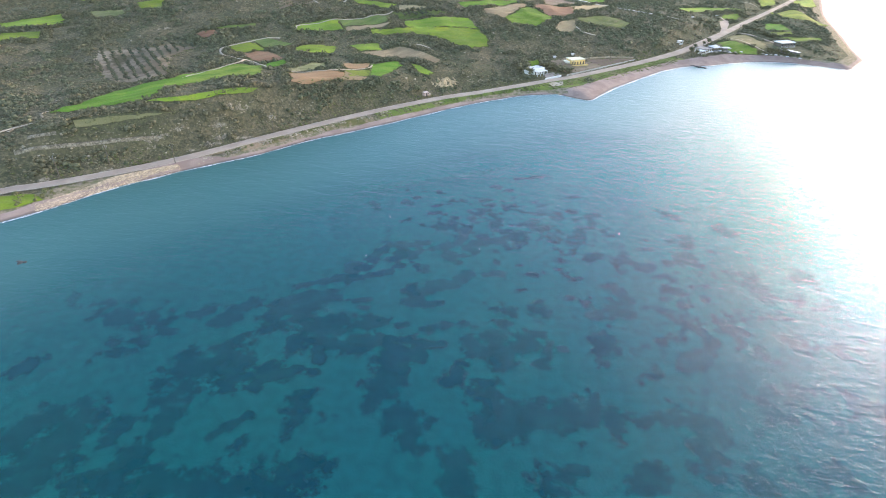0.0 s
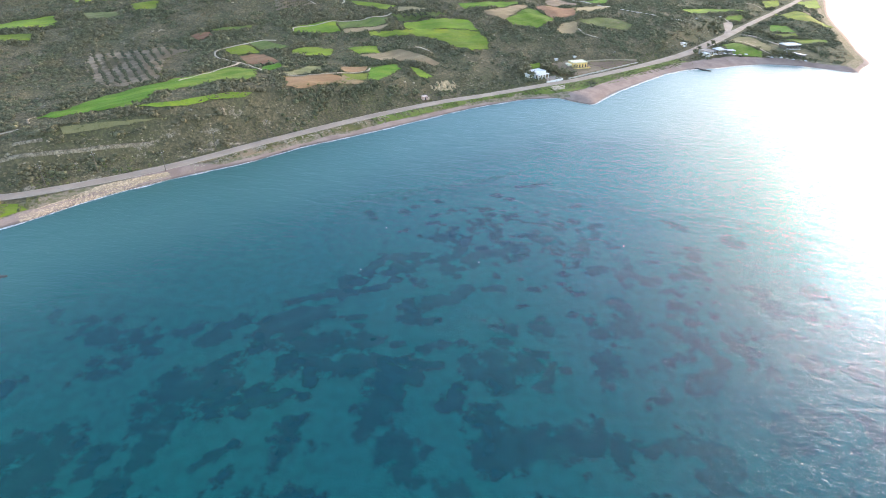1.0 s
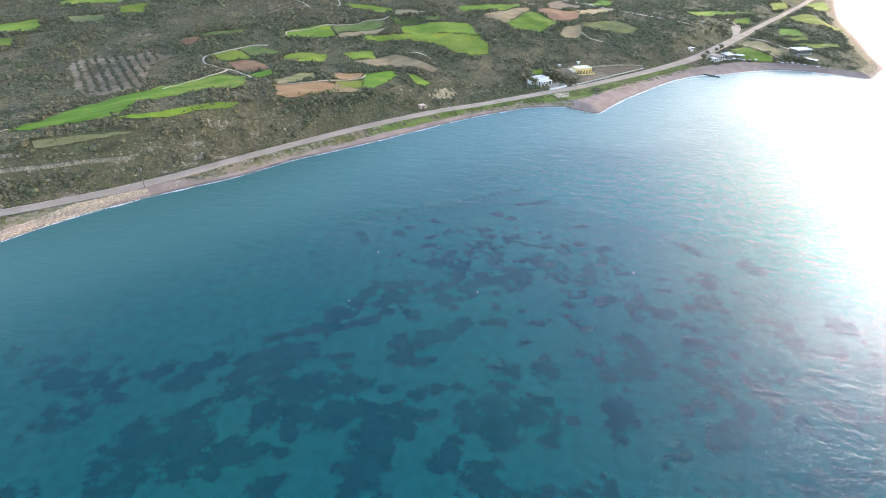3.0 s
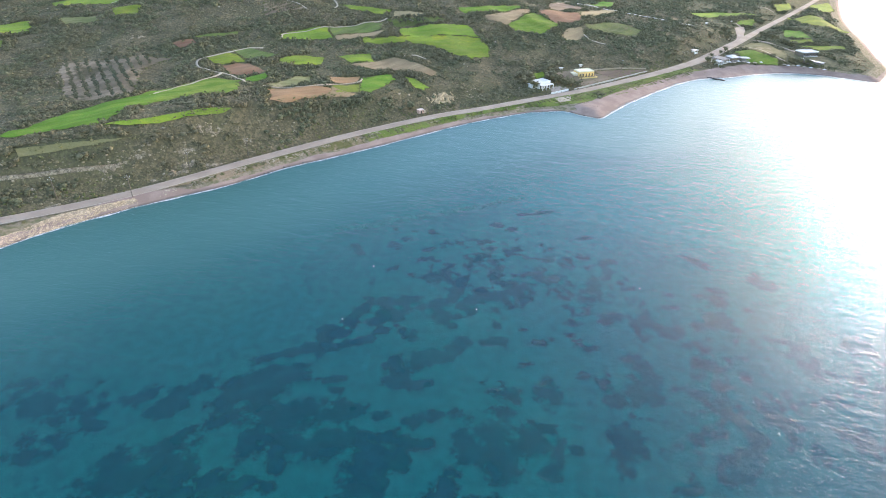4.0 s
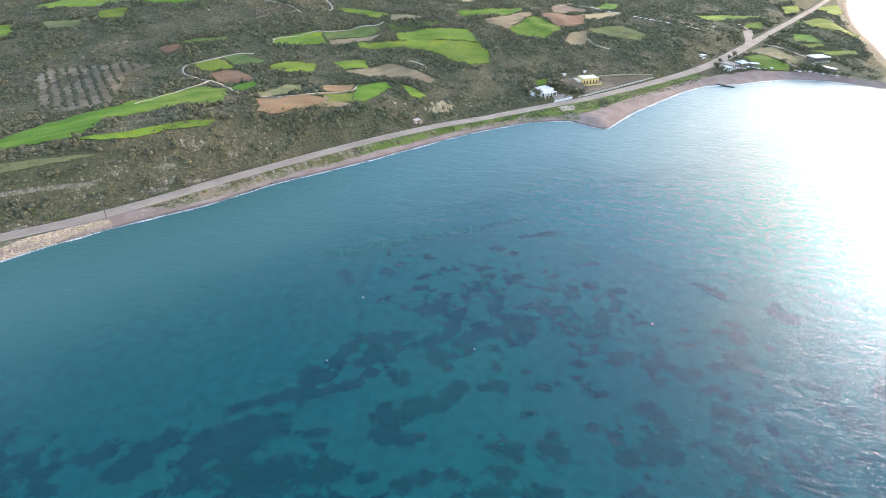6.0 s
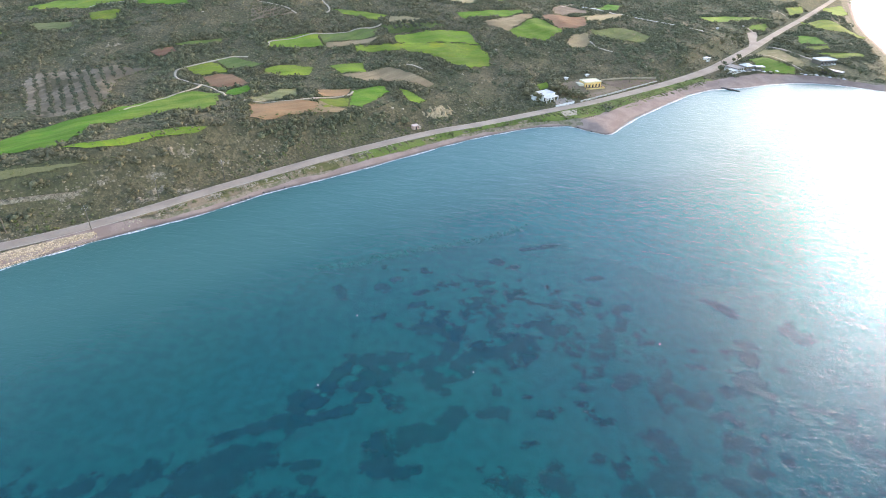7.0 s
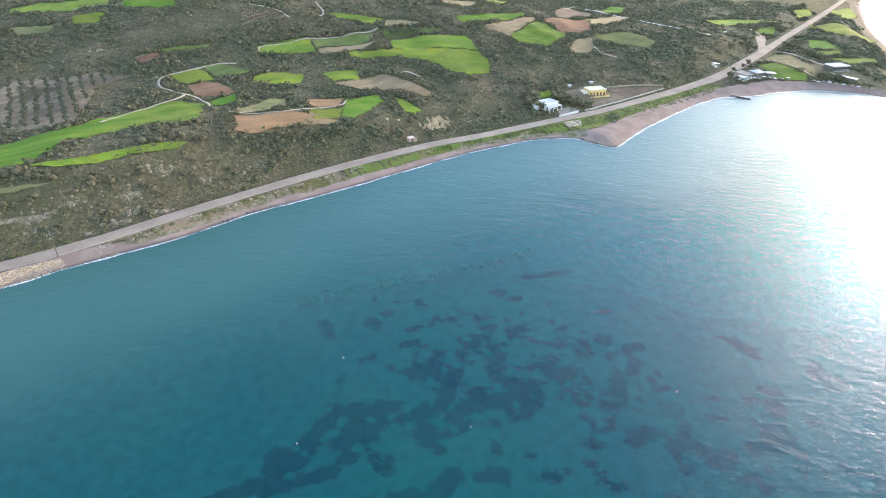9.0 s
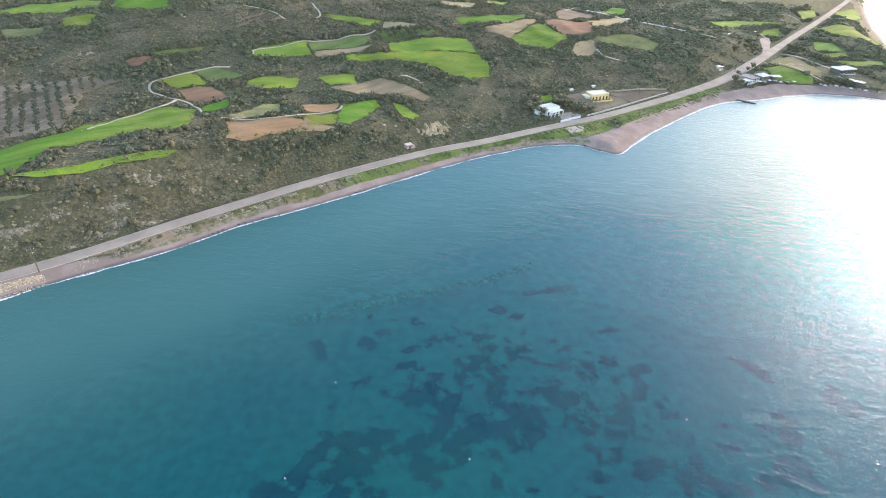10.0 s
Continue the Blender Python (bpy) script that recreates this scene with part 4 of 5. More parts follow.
# Grass tussocks on the verge and the bank by the sea.
n = 22000
along = rng.integers(0, len(road_line), n)
at = np.array(road_line)[along] + normals(road_line)[along] * (rng.uniform(3.2, 13.0, n) * rng.choice([-1, -1, -1, 1], n))[:, None] + rng.normal(size=(n, 2)) * 0.5
tx, ty = at.T
k = (inland(tx, ty) > 4.6) & seen(tx, ty) & (line_distance(tx, ty, ROAD)[0] > 3.5) & (tx < 132) & (ty < 470)
k &= waves(tx, ty, 14, 61, 3) > -0.5
k &= ~((tx < -124) & (tx > -160) & (inland(tx, ty) < 7))
tx, ty = tx[k], ty[k]
scatter("verge_tussocks", tx, ty, 0.25 + 0.55 * rng.random(len(tx)) ** 2, [bush_shape(s, 12, 0.6, 1) for s in range(60, 64)], "tussock",
        "yellow-green grass and weeds along the roadside", "grass")


# ---- rocks ----
def rock_shape(seed, sub=2, flat=0.7):
    g = np.random.default_rng(seed)
    v, f = ball(sub)
    for _ in range(7):
        d = g.normal(size=3)
        d /= np.linalg.norm(d)
        cut = g.uniform(0.55, 0.85)
        over = np.clip(v @ d - cut, 0, None)
        v = v - over[:, None] * d
    v = v * (1 + g.uniform(-0.07, 0.07, (len(v), 1)))
    v[:, 2] *= flat
    return v, f


ROCKS = [rock_shape(s) for s in range(6)]
SMALL_ROCKS = [rock_shape(s, 1) for s in range(10, 16)]

n = 9000
wall = np.array(resample([(-156, 166), (-153, 170), (-147, 180), (-140, 190), (-124, 207)], 0.5))
pick = wall[rng.integers(0, len(wall), n)] + normals(wall.tolist())[rng.integers(0, len(wall), n)] * rng.uniform(-0.9, 5.0, (n, 1))
k = (line_distance(pick[:, 0], pick[:, 1], ROAD)[0] > 3.6) & (inland(pick[:, 0], pick[:, 1]) > -1.2)
pick = pick[k]
scatter("riprap", pick[:, 0], pick[:, 1], 0.19 + 0.27 * rng.random(len(pick)) ** 1.6, SMALL_ROCKS, "boulder", "pale limestone boulders piled against the road bank", "boulders", sink=0.15)

at = np.array(resample([(-121, 214.5), (-112, 224), (-98, 241), (-82, 258.5), (-63, 279.5), (-45, 297)], 0.4))
n = 2600
pick = at[rng.integers(0, len(at), n)] + rng.normal(size=(n, 2)) * 1.1
k = (line_distance(pick[:, 0], pick[:, 1], ROAD)[0] > 3.3) & (waves(pick[:, 0], pick[:, 1], 12, 71, 2) > -0.1)
pick = pick[k]
scatter("bank_stones", pick[:, 0], pick[:, 1], 0.15 + 0.3 * rng.random(len(pick)) ** 2.5, SMALL_ROCKS, "outcrop", "loose pale stones on the bank below the road", "stones")

ox, oy = candidates(60000)
rise = np.abs(height(ox + 3, oy) - height(ox - 3, oy)) + np.abs(height(ox, oy + 3) - height(ox, oy - 3))
k = (waves(ox, oy, 26, 81, 4) > 0.35) & (rng.random(len(ox)) < 0.06 + 0.5 * smooth(1.2, 3.0, rise))
ox, oy = ox[k], oy[k]
scatter("rock_outcrops", ox, oy, 0.35 + 0.9 * rng.random(len(ox)) ** 2.5, SMALL_ROCKS, "outcrop", "pale weathered rocks among the scrub", "rocks", sink=0.3)

at = np.concatenate([s[rng.integers(0, len(s), len(s))] for s in SEAMS])
at = at + rng.normal(size=at.shape) * (0.5 + 1.0 * rng.random((len(at), 1)))
at = at[line_distance(at[:, 0], at[:, 1], ROAD)[0] > 5.5]
scatter("rock_ledges", at[:, 0], at[:, 1], 0.18 + 0.75 * rng.random(len(at)) ** 2.2, SMALL_ROCKS, "ledge", "pale tan rock ledges breaking through the slope", "rocks", tall=0.75 + 0 * at[:, 0], sink=0.1)
for line, count in (([(-53, 204), (-45, 207), (-38, 210), (-33, 214), (-25, 218), (-16, 222), (-9, 226), (-1, 230), (13, 240)], 700), ([(-49, 238), (-39, 242), (-30, 246), (-19, 251)], 90), ([(-107, 175), (-102, 177), (-96, 176), (-90, 177)], 70), ([(-126, 168), (-118, 169), (-109, 174), (-101, 176)], 70)):
    reef = np.array(resample(line, 0.6))
    at = reef[rng.integers(0, len(reef), count)] + rng.normal(size=(count, 2)) * (1.0, 0.8)
    scatter("reef", at[:, 0], at[:, 1], 0.25 + 0.45 * rng.random(count) ** 1.5, SMALL_ROCKS, "boulder", "pale reef of rocks under shallow water", "reef", sink=-2.2 if count > 100 else -0.5)


def crag(name, label, x, y, wide, deep, tall, turn, mat, seed, ragged=0.28):
    """A craggy patch of bare rock breaking out of a slope."""
    nu, nw = max(16, int(wide * 3.2)), max(10, int(deep * 3.2))
    u, w = np.meshgrid(np.linspace(-1, 1, nu), np.linspace(-1, 1, nw))
    c, t = math.cos(radians(turn)), math.sin(radians(turn))
    a, b = u * wide / 2, w * deep / 2
    fx, fy = x + a * c - b * t, y + a * t + b * c
    rim = smooth(1.0, 0.45, np.hypot(u, w) + ragged * waves(fx, fy, 4.0, seed, 3))
    fz = height(fx, fy) - 0.35 + rim * tall * (0.75 + 0.4 * waves(fx, fy, 5, seed + 1, 3) + 0.16 * np.round(2 * waves(fx, fy, 3.6, seed + 2, 3)) / 2)
    fx, fy = fx + 0.25 * waves(fy, fz, 2, seed + 3, 2), fy + 0.25 * waves(fx, fz, 2, seed + 4, 2)
    q = (np.arange(nw - 1)[:, None] * nu + np.arange(nu - 1)[None]).ravel()
    ob = new(name, big_mesh(name, np.stack([fx, fy, fz], -1).reshape(-1, 3), np.stack([q, q + 1, q + nu + 1, q + nu], 1), mat))
    return tagged(ob, label, "rock", kind="structure")


crag("rock_face", "crumbling ochre rock face above the road", -27.5, 337.5, 21, 10, 0.95, 38, "ochre_rock", 95, 0.2)
for k, (x, y, wide, deep, tall) in enumerate(CRAGS):
    crag("rock_outcrop", "pale craggy rock breaking through the scrub slope", x, y, 1.1 * wide, 0.9 * deep, 0.6 * tall, 42, "crag", 110 + 5 * k)
at = np.concatenate([np.array([(x, y)]) + (rng.normal(size=(24, 2)) * (0.33 * wide, 0.3 * deep)) @ np.array([[0.74, 0.67], [-0.67, 0.74]]) for x, y, wide, deep, tall in CRAGS])
at = at[line_distance(at[:, 0], at[:, 1], ROAD)[0] > 4.5]
scatter("loose_rocks", at[:, 0], at[:, 1], 0.14 + 0.42 * rng.random(len(at)) ** 2.2, SMALL_ROCKS, "ledge", "loose pale rocks fallen round the outcrops", "rocks", tall=0.7 + 0 * at[:, 0], sink=0.1)

n = 3000
k = rng.integers(0, len(shore), n)
at = np.array(shore)[k] + normals(shore)[k] * rng.uniform(-1.6, 1.2, (n, 1))
keep = (waves(at[:, 0], at[:, 1], 30, 91, 3) > 0.45) & (at[:, 0] > -170) & (at[:, 1] < 520)
keep &= at[:, 0] < 58
keep |= (at[:, 0] > -92) & (at[:, 0] < -76) | (at[:, 0] > 22) & (at[:, 0] < 58)
at = at[keep]
scatter("shore_rocks", at[:, 0], at[:, 1], 0.22 + 0.55 * rng.random(len(at)) ** 2, SMALL_ROCKS, "dark_rock", "dark wet rocks along the waterline", "rocks", tall=0.65 + 0 * at[:, 0], sink=-0.1)


# ---- things with parts ----
def part(name, bm, mat, parent, label=""):
    me = bpy.data.meshes.new(name)
    bmesh.ops.recalc_face_normals(bm, faces=bm.faces)
    bm.to_mesh(me)
    bm.free()
    me.materials.append(MAT[mat])
    ob = new(name, me)
    ob.parent = parent
    return tagged(ob, label)


def box(bm, x0, x1, y0, y1, z0, z1):
    made = bmesh.ops.create_cube(bm, size=1.0)["verts"]
    for v in made:
        v.co = Vector((x0 + (v.co.x + 0.5) * (x1 - x0), y0 + (v.co.y + 0.5) * (y1 - y0), z0 + (v.co.z + 0.5) * (z1 - z0)))
    return bm


def boxed(*sizes, bevel=0.0):
    bm = bmesh.new()
    for s in sizes:
        box(bm, *s)
    if bevel:
        bmesh.ops.bevel(bm, geom=bm.edges[:], offset=bevel, segments=1, affect="EDGES")
    return bm


def tube(p, q, r0, r1, sides=8):
    bm = bmesh.new()
    p, q = Vector(p), Vector(q)
    bmesh.ops.create_cone(bm, cap_ends=True, segments=sides, radius1=r0, radius2=r1, depth=(q - p).length,
                          matrix=Matrix.Translation((p + q) / 2) @ (q - p).to_track_quat("Z", "Y").to_matrix().to_4x4())
    return bm


def rooted(name, x, y, turn=0.0, z=None):
    ob = new(name)
    ob.matrix_world = pose(x, y, float(height(x, y)) if z is None else z, 0, 0, turn)
    return ob


def arched(x0, x1, top, width, thick, openings):
    """A wall along x with openings (left, right, sill, head, arched)."""
    bm = bmesh.new()
    edge = x0
    for a, b, low, head, arch in sorted(openings):
        box(bm, edge, a, 0, thick, 0, top)
        if low > 0.05:
            box(bm, a, b, 0, thick, 0, low)
        if arch:
            c, r, n = (a + b) / 2, (b - a) / 2, 8
            for i in range(n):
                t0, t1 = math.pi * i / n, math.pi * (i + 1) / n
                u0, u1 = c - r * math.cos(t0), c - r * math.cos(t1)
                w0, w1 = head - r + r * math.sin(t0), head - r + r * math.sin(t1)
                vs = [bm.verts.new(p) for p in ((u0, 0, w0), (u1, 0, w1), (u1, 0, top), (u0, 0, top), (u0, thick, w0), (u1, thick, w1), (u1, thick, top), (u0, thick, top))]
                for face in ((0, 1, 2, 3), (5, 4, 7, 6), (0, 4, 5, 1), (3, 2, 6, 7)):
                    bm.faces.new([vs[j] for j in face])
        else:
            box(bm, a, b, 0, thick, head, top)
        edge = b
    box(bm, edge, x1, 0, thick, 0, top)
    return bm


def moved(bm, m):
    bm.transform(m)
    return bm


def house(name, label, x, y, turn, w, d, h, front, walls, trim, roof, side=(), z=None):
    """A flat-roofed house: four walls with openings, roof slab, parapet, panes."""
    base = tagged(rooted(name, x, y, turn, z), label, "house")
    part("plinth", boxed((-w / 2 - 0.25, w / 2 + 0.25, -d / 2 - 0.25, d / 2 + 0.25, -1.2, 0.15), bevel=0.03), trim, base)
    part("front_wall", moved(arched(-w / 2, w / 2, h, w, 0.35, front), Matrix.Translation((0, -d / 2, 0))), walls, base)
    part("back_wall", moved(arched(-w / 2, w / 2, h, w, 0.35, []), Matrix.Translation((0, d / 2 - 0.35, 0))), walls, base)
    for s in (-1, 1):
        m = Matrix.Translation((s * w / 2, 0, 0)) @ Matrix.Rotation(radians(90 * s), 4, "Z")
        part("side_wall", moved(arched(-d / 2 + 0.36, d / 2 - 0.36, h, d, 0.35, [o for o in side if o[1] < d / 2 - 0.5]), m), walls, base)
    part("roof", boxed((-w / 2 + 0.02, w / 2 - 0.02, -d / 2 + 0.02, d / 2 - 0.02, h, h + 0.2)), roof, base)
    part("parapet", boxed((-w / 2 - 0.06, w / 2 + 0.06, -d / 2 - 0.06, -d / 2 + 0.22, h + 0.003, h + 0.62), (-w / 2 - 0.06, w / 2 + 0.06, d / 2 - 0.22, d / 2 + 0.06, h + 0.003, h + 0.62),
                          (-w / 2 - 0.06, -w / 2 + 0.22, -d / 2 + 0.22, d / 2 - 0.22, h + 0.003, h + 0.6), (w / 2 - 0.22, w / 2 + 0.06, -d / 2 + 0.22, d / 2 - 0.22, h + 0.003, h + 0.6)), trim, base)
    for a, b, low, head, arch in front:
        if low > 0.05:
            pane = part("window", boxed((a - 0.02, b + 0.02, -d / 2 + 0.18, -d / 2 + 0.23, low, head)), "glass", base)
            part("window_sill", boxed((a - 0.08, b + 0.08, -d / 2 - 0.1, -d / 2 + 0.2, low - 0.08, low + 0.01)), trim, pane)
        else:
            # Dark sheet behind the opening: the shaded interior is put in as colour.
            part("door", boxed((a - 0.02, b + 0.02, -d / 2 + 0.24, -d / 2 + 0.30, 0.1, head)), "dark", base)
    return base


def spread(w, count, each, low, head, arch=True):
    gap = w / count
    return [(-w / 2 + gap * (k + 0.5) - each / 2, -w / 2 + gap * (k + 0.5) + each / 2, low, head, arch) for k in range(count)]


villa = house("villa", "ochre yellow villa with arched openings and a flat roof", 54.8, 407.4, 26, 13.0, 7.5, 3.9,
              spread(13.0, 5, 1.15, 0.0, 2.7), "yellow", "cream", "cream", spread(6, 3, 1.1, 0.0, 2.8), 3.7)
part("terrace", boxed((-7.2, 8.0, -6.6, -3.7, -1.0, 0.25), bevel=0.04), "yellow", villa, "ochre terrace with a low wall")
part("terrace_wall", boxed((-7.2, 8.0, -6.75, -6.5, -1.0, 0.85), (7.8, 8.0, -6.5, -3.9, -1.0, 0.85)), "yellow", villa)
part("side_wing", boxed((-10.2, -6.75, -2.6, 3.2, -1.0, 2.9), bevel=0.05), "cream", villa, "lower cream side wing")
villa.scale = (0.84, 0.84, 0.84)

white = house("cottage", "whitewashed cottage with an arched porch and flat roof", 26.8, 378.6, 44, 9.0, 6.5, 3.3,
              spread(9.0, 4, 1.2, 0.0, 2.6), "white", "white", "roof_white", spread(5, 2, 1.0, 0.9, 2.2, False), 3.2)
part("side_wing", boxed((-8.6, -4.95, -1.0, 3.25, -1.2, 2.7), bevel=0.05), "white", white)
for px in (-4.4, -1.5, 1.5, 4.4):
    part("porch_post", boxed((px - 0.15, px + 0.15, -6.0, -5.7, -0.8, 2.45)), "white", white)
part("porch_roof", boxed((-4.7, 4.7, -6.15, -3.28, 2.45, 2.65), bevel=0.03), "roof_white", white)

JUNCTION = [(204.0, 585.3), (221.4, 605.4), (207.0, 570.7), (198.8, 543.1), (189.1, 534.1), (200.1, 566.0)]
tagged(draped("side_road", JUNCTION, "road", 0.32, 3.0, 0.3), "dusty apron where a track leaves the road", "road", kind="structure")
YARD = [(32, 377), (38, 383), (44.0, 379.5), (33.5, 369)]
tagged(draped("yard", YARD, "road", 0.14, 3.0, 0.2), "grey paved yard beside the cottage", "yard", kind="structure")
SANDLOT = [(34, 359.5), (43, 366), (43, 357), (36.5, 354.5)]
tagged(draped("sand_lot", SANDLOT, "lane", 0.2, 3.0, 0.5), "bare sandy patch beside the road", "sand", kind="structure")

hut = tagged(rooted("hut", -37.0, 319.6, 42), "small pink plastered hut with a pale flat roof", "hut")
part("wall", moved(arched(-2.0, 2.0, 2.5, 4, 3.0, []), Matrix.Translation((0, -1.5, 0))), "terracotta", hut)
part("roof", boxed((-2.25, 2.25, -1.75, 1.75, 2.5, 2.68), bevel=0.03), "pink_roof", hut, "pale pink flat roof slab")
part("door", boxed((-0.5, 0.5, -1.55, -1.47, 0.0, 2.0)), "dark", hut)
part("window", boxed((1.1, 1.7, -1.55, -1.47, 1.1, 1.8)), "glass", hut)
part("annex", boxed((2.02, 4.0, -1.2, 1.2, -0.5, 1.3), bevel=0.03), "lane", hut)
hut.scale = (0.72, 0.72, 0.72)


def low_wall(name, label, line, tall, mat):
    p = resample(line, 2.0)
    base = tagged(rooted(name, *p[0]), label, "wall")
    inv = base.matrix_world.inverted()
    for a, b in zip(p[:-1], p[1:]):
        a, b = Vector(a), Vector(b)
        za, zb = float(height(*a)), float(height(*b))
        n = Vector((-(b - a).y, (b - a).x)).normalized() * 0.15
        bm = bmesh.new()
        vs = [bm.verts.new(inv @ Vector((q.x, q.y, z))) for q, z in ((a - n, za - 0.4), (a + n, za - 0.4), (b + n, zb - 0.4), (b - n, zb - 0.4),
                                                                    (a - n, za + tall), (a + n, za + tall), (b + n, zb + tall), (b - n, zb + tall))]
        for f in ((0, 1, 2, 3), (4, 7, 6, 5), (0, 4, 5, 1), (1, 5, 6, 2), (2, 6, 7, 3), (3, 7, 4, 0)):
            bm.faces.new([vs[j] for j in f])
        part("wall_panel", bm, mat, base)
    return base


low_wall("yard_wall", "low white wall along the road by the cottage", [(32.5, 368.2), (43.2, 377.6)], 0.9, "white")
low_wall("garden_wall", "low pale wall along the villa plot", [(47.0, 380.4), (52, 385), (67.5, 400), (99, 431)], 0.6, "pale_lane")
low_wall("field_wall", "long pale stone wall behind the soil plot", [(62, 415), (80, 426), (99, 435)], 0.7, "outcrop")


# ---- poles ----
def utility_pole(x, y, turn):
    base = tagged(rooted("utility_pole", x, y, turn), "leaning wooden utility pole with a crossarm beside the road", "pole", "roadside poles")
    part("pole", tube((0, 0, -0.5), (0, 0, 8.2), 0.17, 0.11), "wood", base)
    part("crossarm", boxed((-0.9, 0.9, -0.17, -0.07, 7.6, 7.74)), "wood", base)
    for px in (-0.8, 0.0, 0.8):
        part("insulator", tube((px, -0.12, 7.74), (px, -0.12, 7.98), 0.06, 0.04), "white", base)
    part("brace", tube((0, -0.12, 7.0), (0.6, -0.12, 7.6), 0.025, 0.025, 5), "steel", base)
    part("lamp_arm", tube((0, 0, 8.1), (0.0, 0.9, 8.4), 0.04, 0.03, 6), "steel", base)
    return base


first = utility_pole(-127.3, 209.4, 45)
for px, py in ((-117.4, 233.5), (-100.8, 251.5), (-163.5, 189.5), (-151.0, 202.5), (205.9, 538.5), (127.1, 456.6), (50.6, 384.7), (80.1, 420.3), (154.5, 486.9)):
    copy_thing(first, pose(px, py, float(height(px, py)), 0, 0, 45))


# ---- trees ----
def tree(name, label, x, y, tall, wide, seed, mat="olive_leaf", group="", clumps=7):
    g = np.random.default_rng(seed)
    base = tagged(rooted(name, x, y), label, "tree", group)
    bm = tube((0, 0, -0.3), (0.1, 0.05, tall * 0.5), tall * 0.05, tall * 0.03, 7)
    for k in range(3):
        a = k * 2.1 + seed
        limb = tube((0.05, 0, tall * 0.35), (math.cos(a) * wide * 0.3, math.sin(a) * wide * 0.3, tall * 0.68), tall * 0.025, tall * 0.012, 5)
        me = bpy.data.meshes.new("limb")
        limb.to_mesh(me)
        limb.free()
        bm.from_mesh(me)
        bpy.data.meshes.remove(me)
    part("trunk", bm, "bark", base)
    vs, fs, n = [], [], 0
    for k in range(clumps):
        v, f = bush_shape(seed * 17 + k, 26, 0.85, 1)
        a, r = g.uniform(0, 6.283), wide * 0.5 * g.uniform(0.15, 0.62)
        at = np.array([math.cos(a) * r, math.sin(a) * r, tall * (g.uniform(0.22, 0.7) if mat == "scrub" else g.uniform(0.48, 0.78))])
        vs.append(v * wide * g.uniform(0.2, 0.32) + at), fs.append(f + n)
        n += len(v)
    crown = new("crown", big_mesh("crown", np.concatenate(vs), np.concatenate(fs), mat))
    crown.parent = base
    return base


def planted(proto, spots, low=0.8, high=1.2):
    for k, (x, y) in enumerate(spots):
        s = rng.uniform(low, high)
        ob = copy_thing(proto, pose(x, y, float(height(x, y)) + 0.2, 0, 0, rng.uniform(0, 360)))
        ob.scale = (s, s, s)


def rows_in(poly, step, gap, turn, jitter=0.3):
    c, s = math.cos(radians(turn)), math.sin(radians(turn))
    mid = np.mean(poly, 0)
    u, v = np.meshgrid(np.arange(-60, 60, step), np.arange(-60, 60, gap))
    x, y = mid[0] + u * c - v * s, mid[1] + u * s + v * c
    x, y = x + rng.normal(size=x.shape) * jitter, y + rng.normal(size=y.shape) * jitter
    k = inside(x, y, poly)
    return list(zip(x[k].tolist(), y[k].tolist()))


for kind, poly in FIELDS:
    if kind == "orchard":
        spots = rows_in(poly, 3.0, 4.7, 128, 0.35)
        young = tree("olive_tree", "small grey-green olive tree in an orchard row", *spots[0], 2.0, 2.2, 3, "olive_leaf", "orchard rows")
        planted(young, spots[1:])
    if kind == "grove":
        spots = rows_in(poly, 4.2, 4.6, 24)
        old = tree("olive_tree", "grey-green olive tree in a small grove", *spots[0], 2.8, 3.2, 5, "olive_leaf", "grove rows")
        planted(old, spots[1:])
    if kind == "vineyard":
        spots = rows_in(poly, 2.2, 3.6, 70, 0.15)
        vine = tree("vine", "low dark vine in a vineyard row", *spots[0], 1.5, 1.9, 6, "scrub", "vineyard rows", 4)
        planted(vine, spots[1:])

big = tree("tree", "dense dark round tree beside the hut", -42.0, 320.5, 5.0, 5.0, 11, "scrub")
dusty = tree("tree", "dark green tree near the houses", 37.0, 389.0, 4.2, 4.6, 12, "scrub", "trees by the houses")
planted(dusty, [(40, 387), (42.5, 385.5), (46, 384), (35, 388), (31, 389), (22.5, 373), (20, 377), (19, 382), (17, 375), (49, 384.5),
                (39, 392), (34, 392), (44, 388)], 0.7, 1.25)


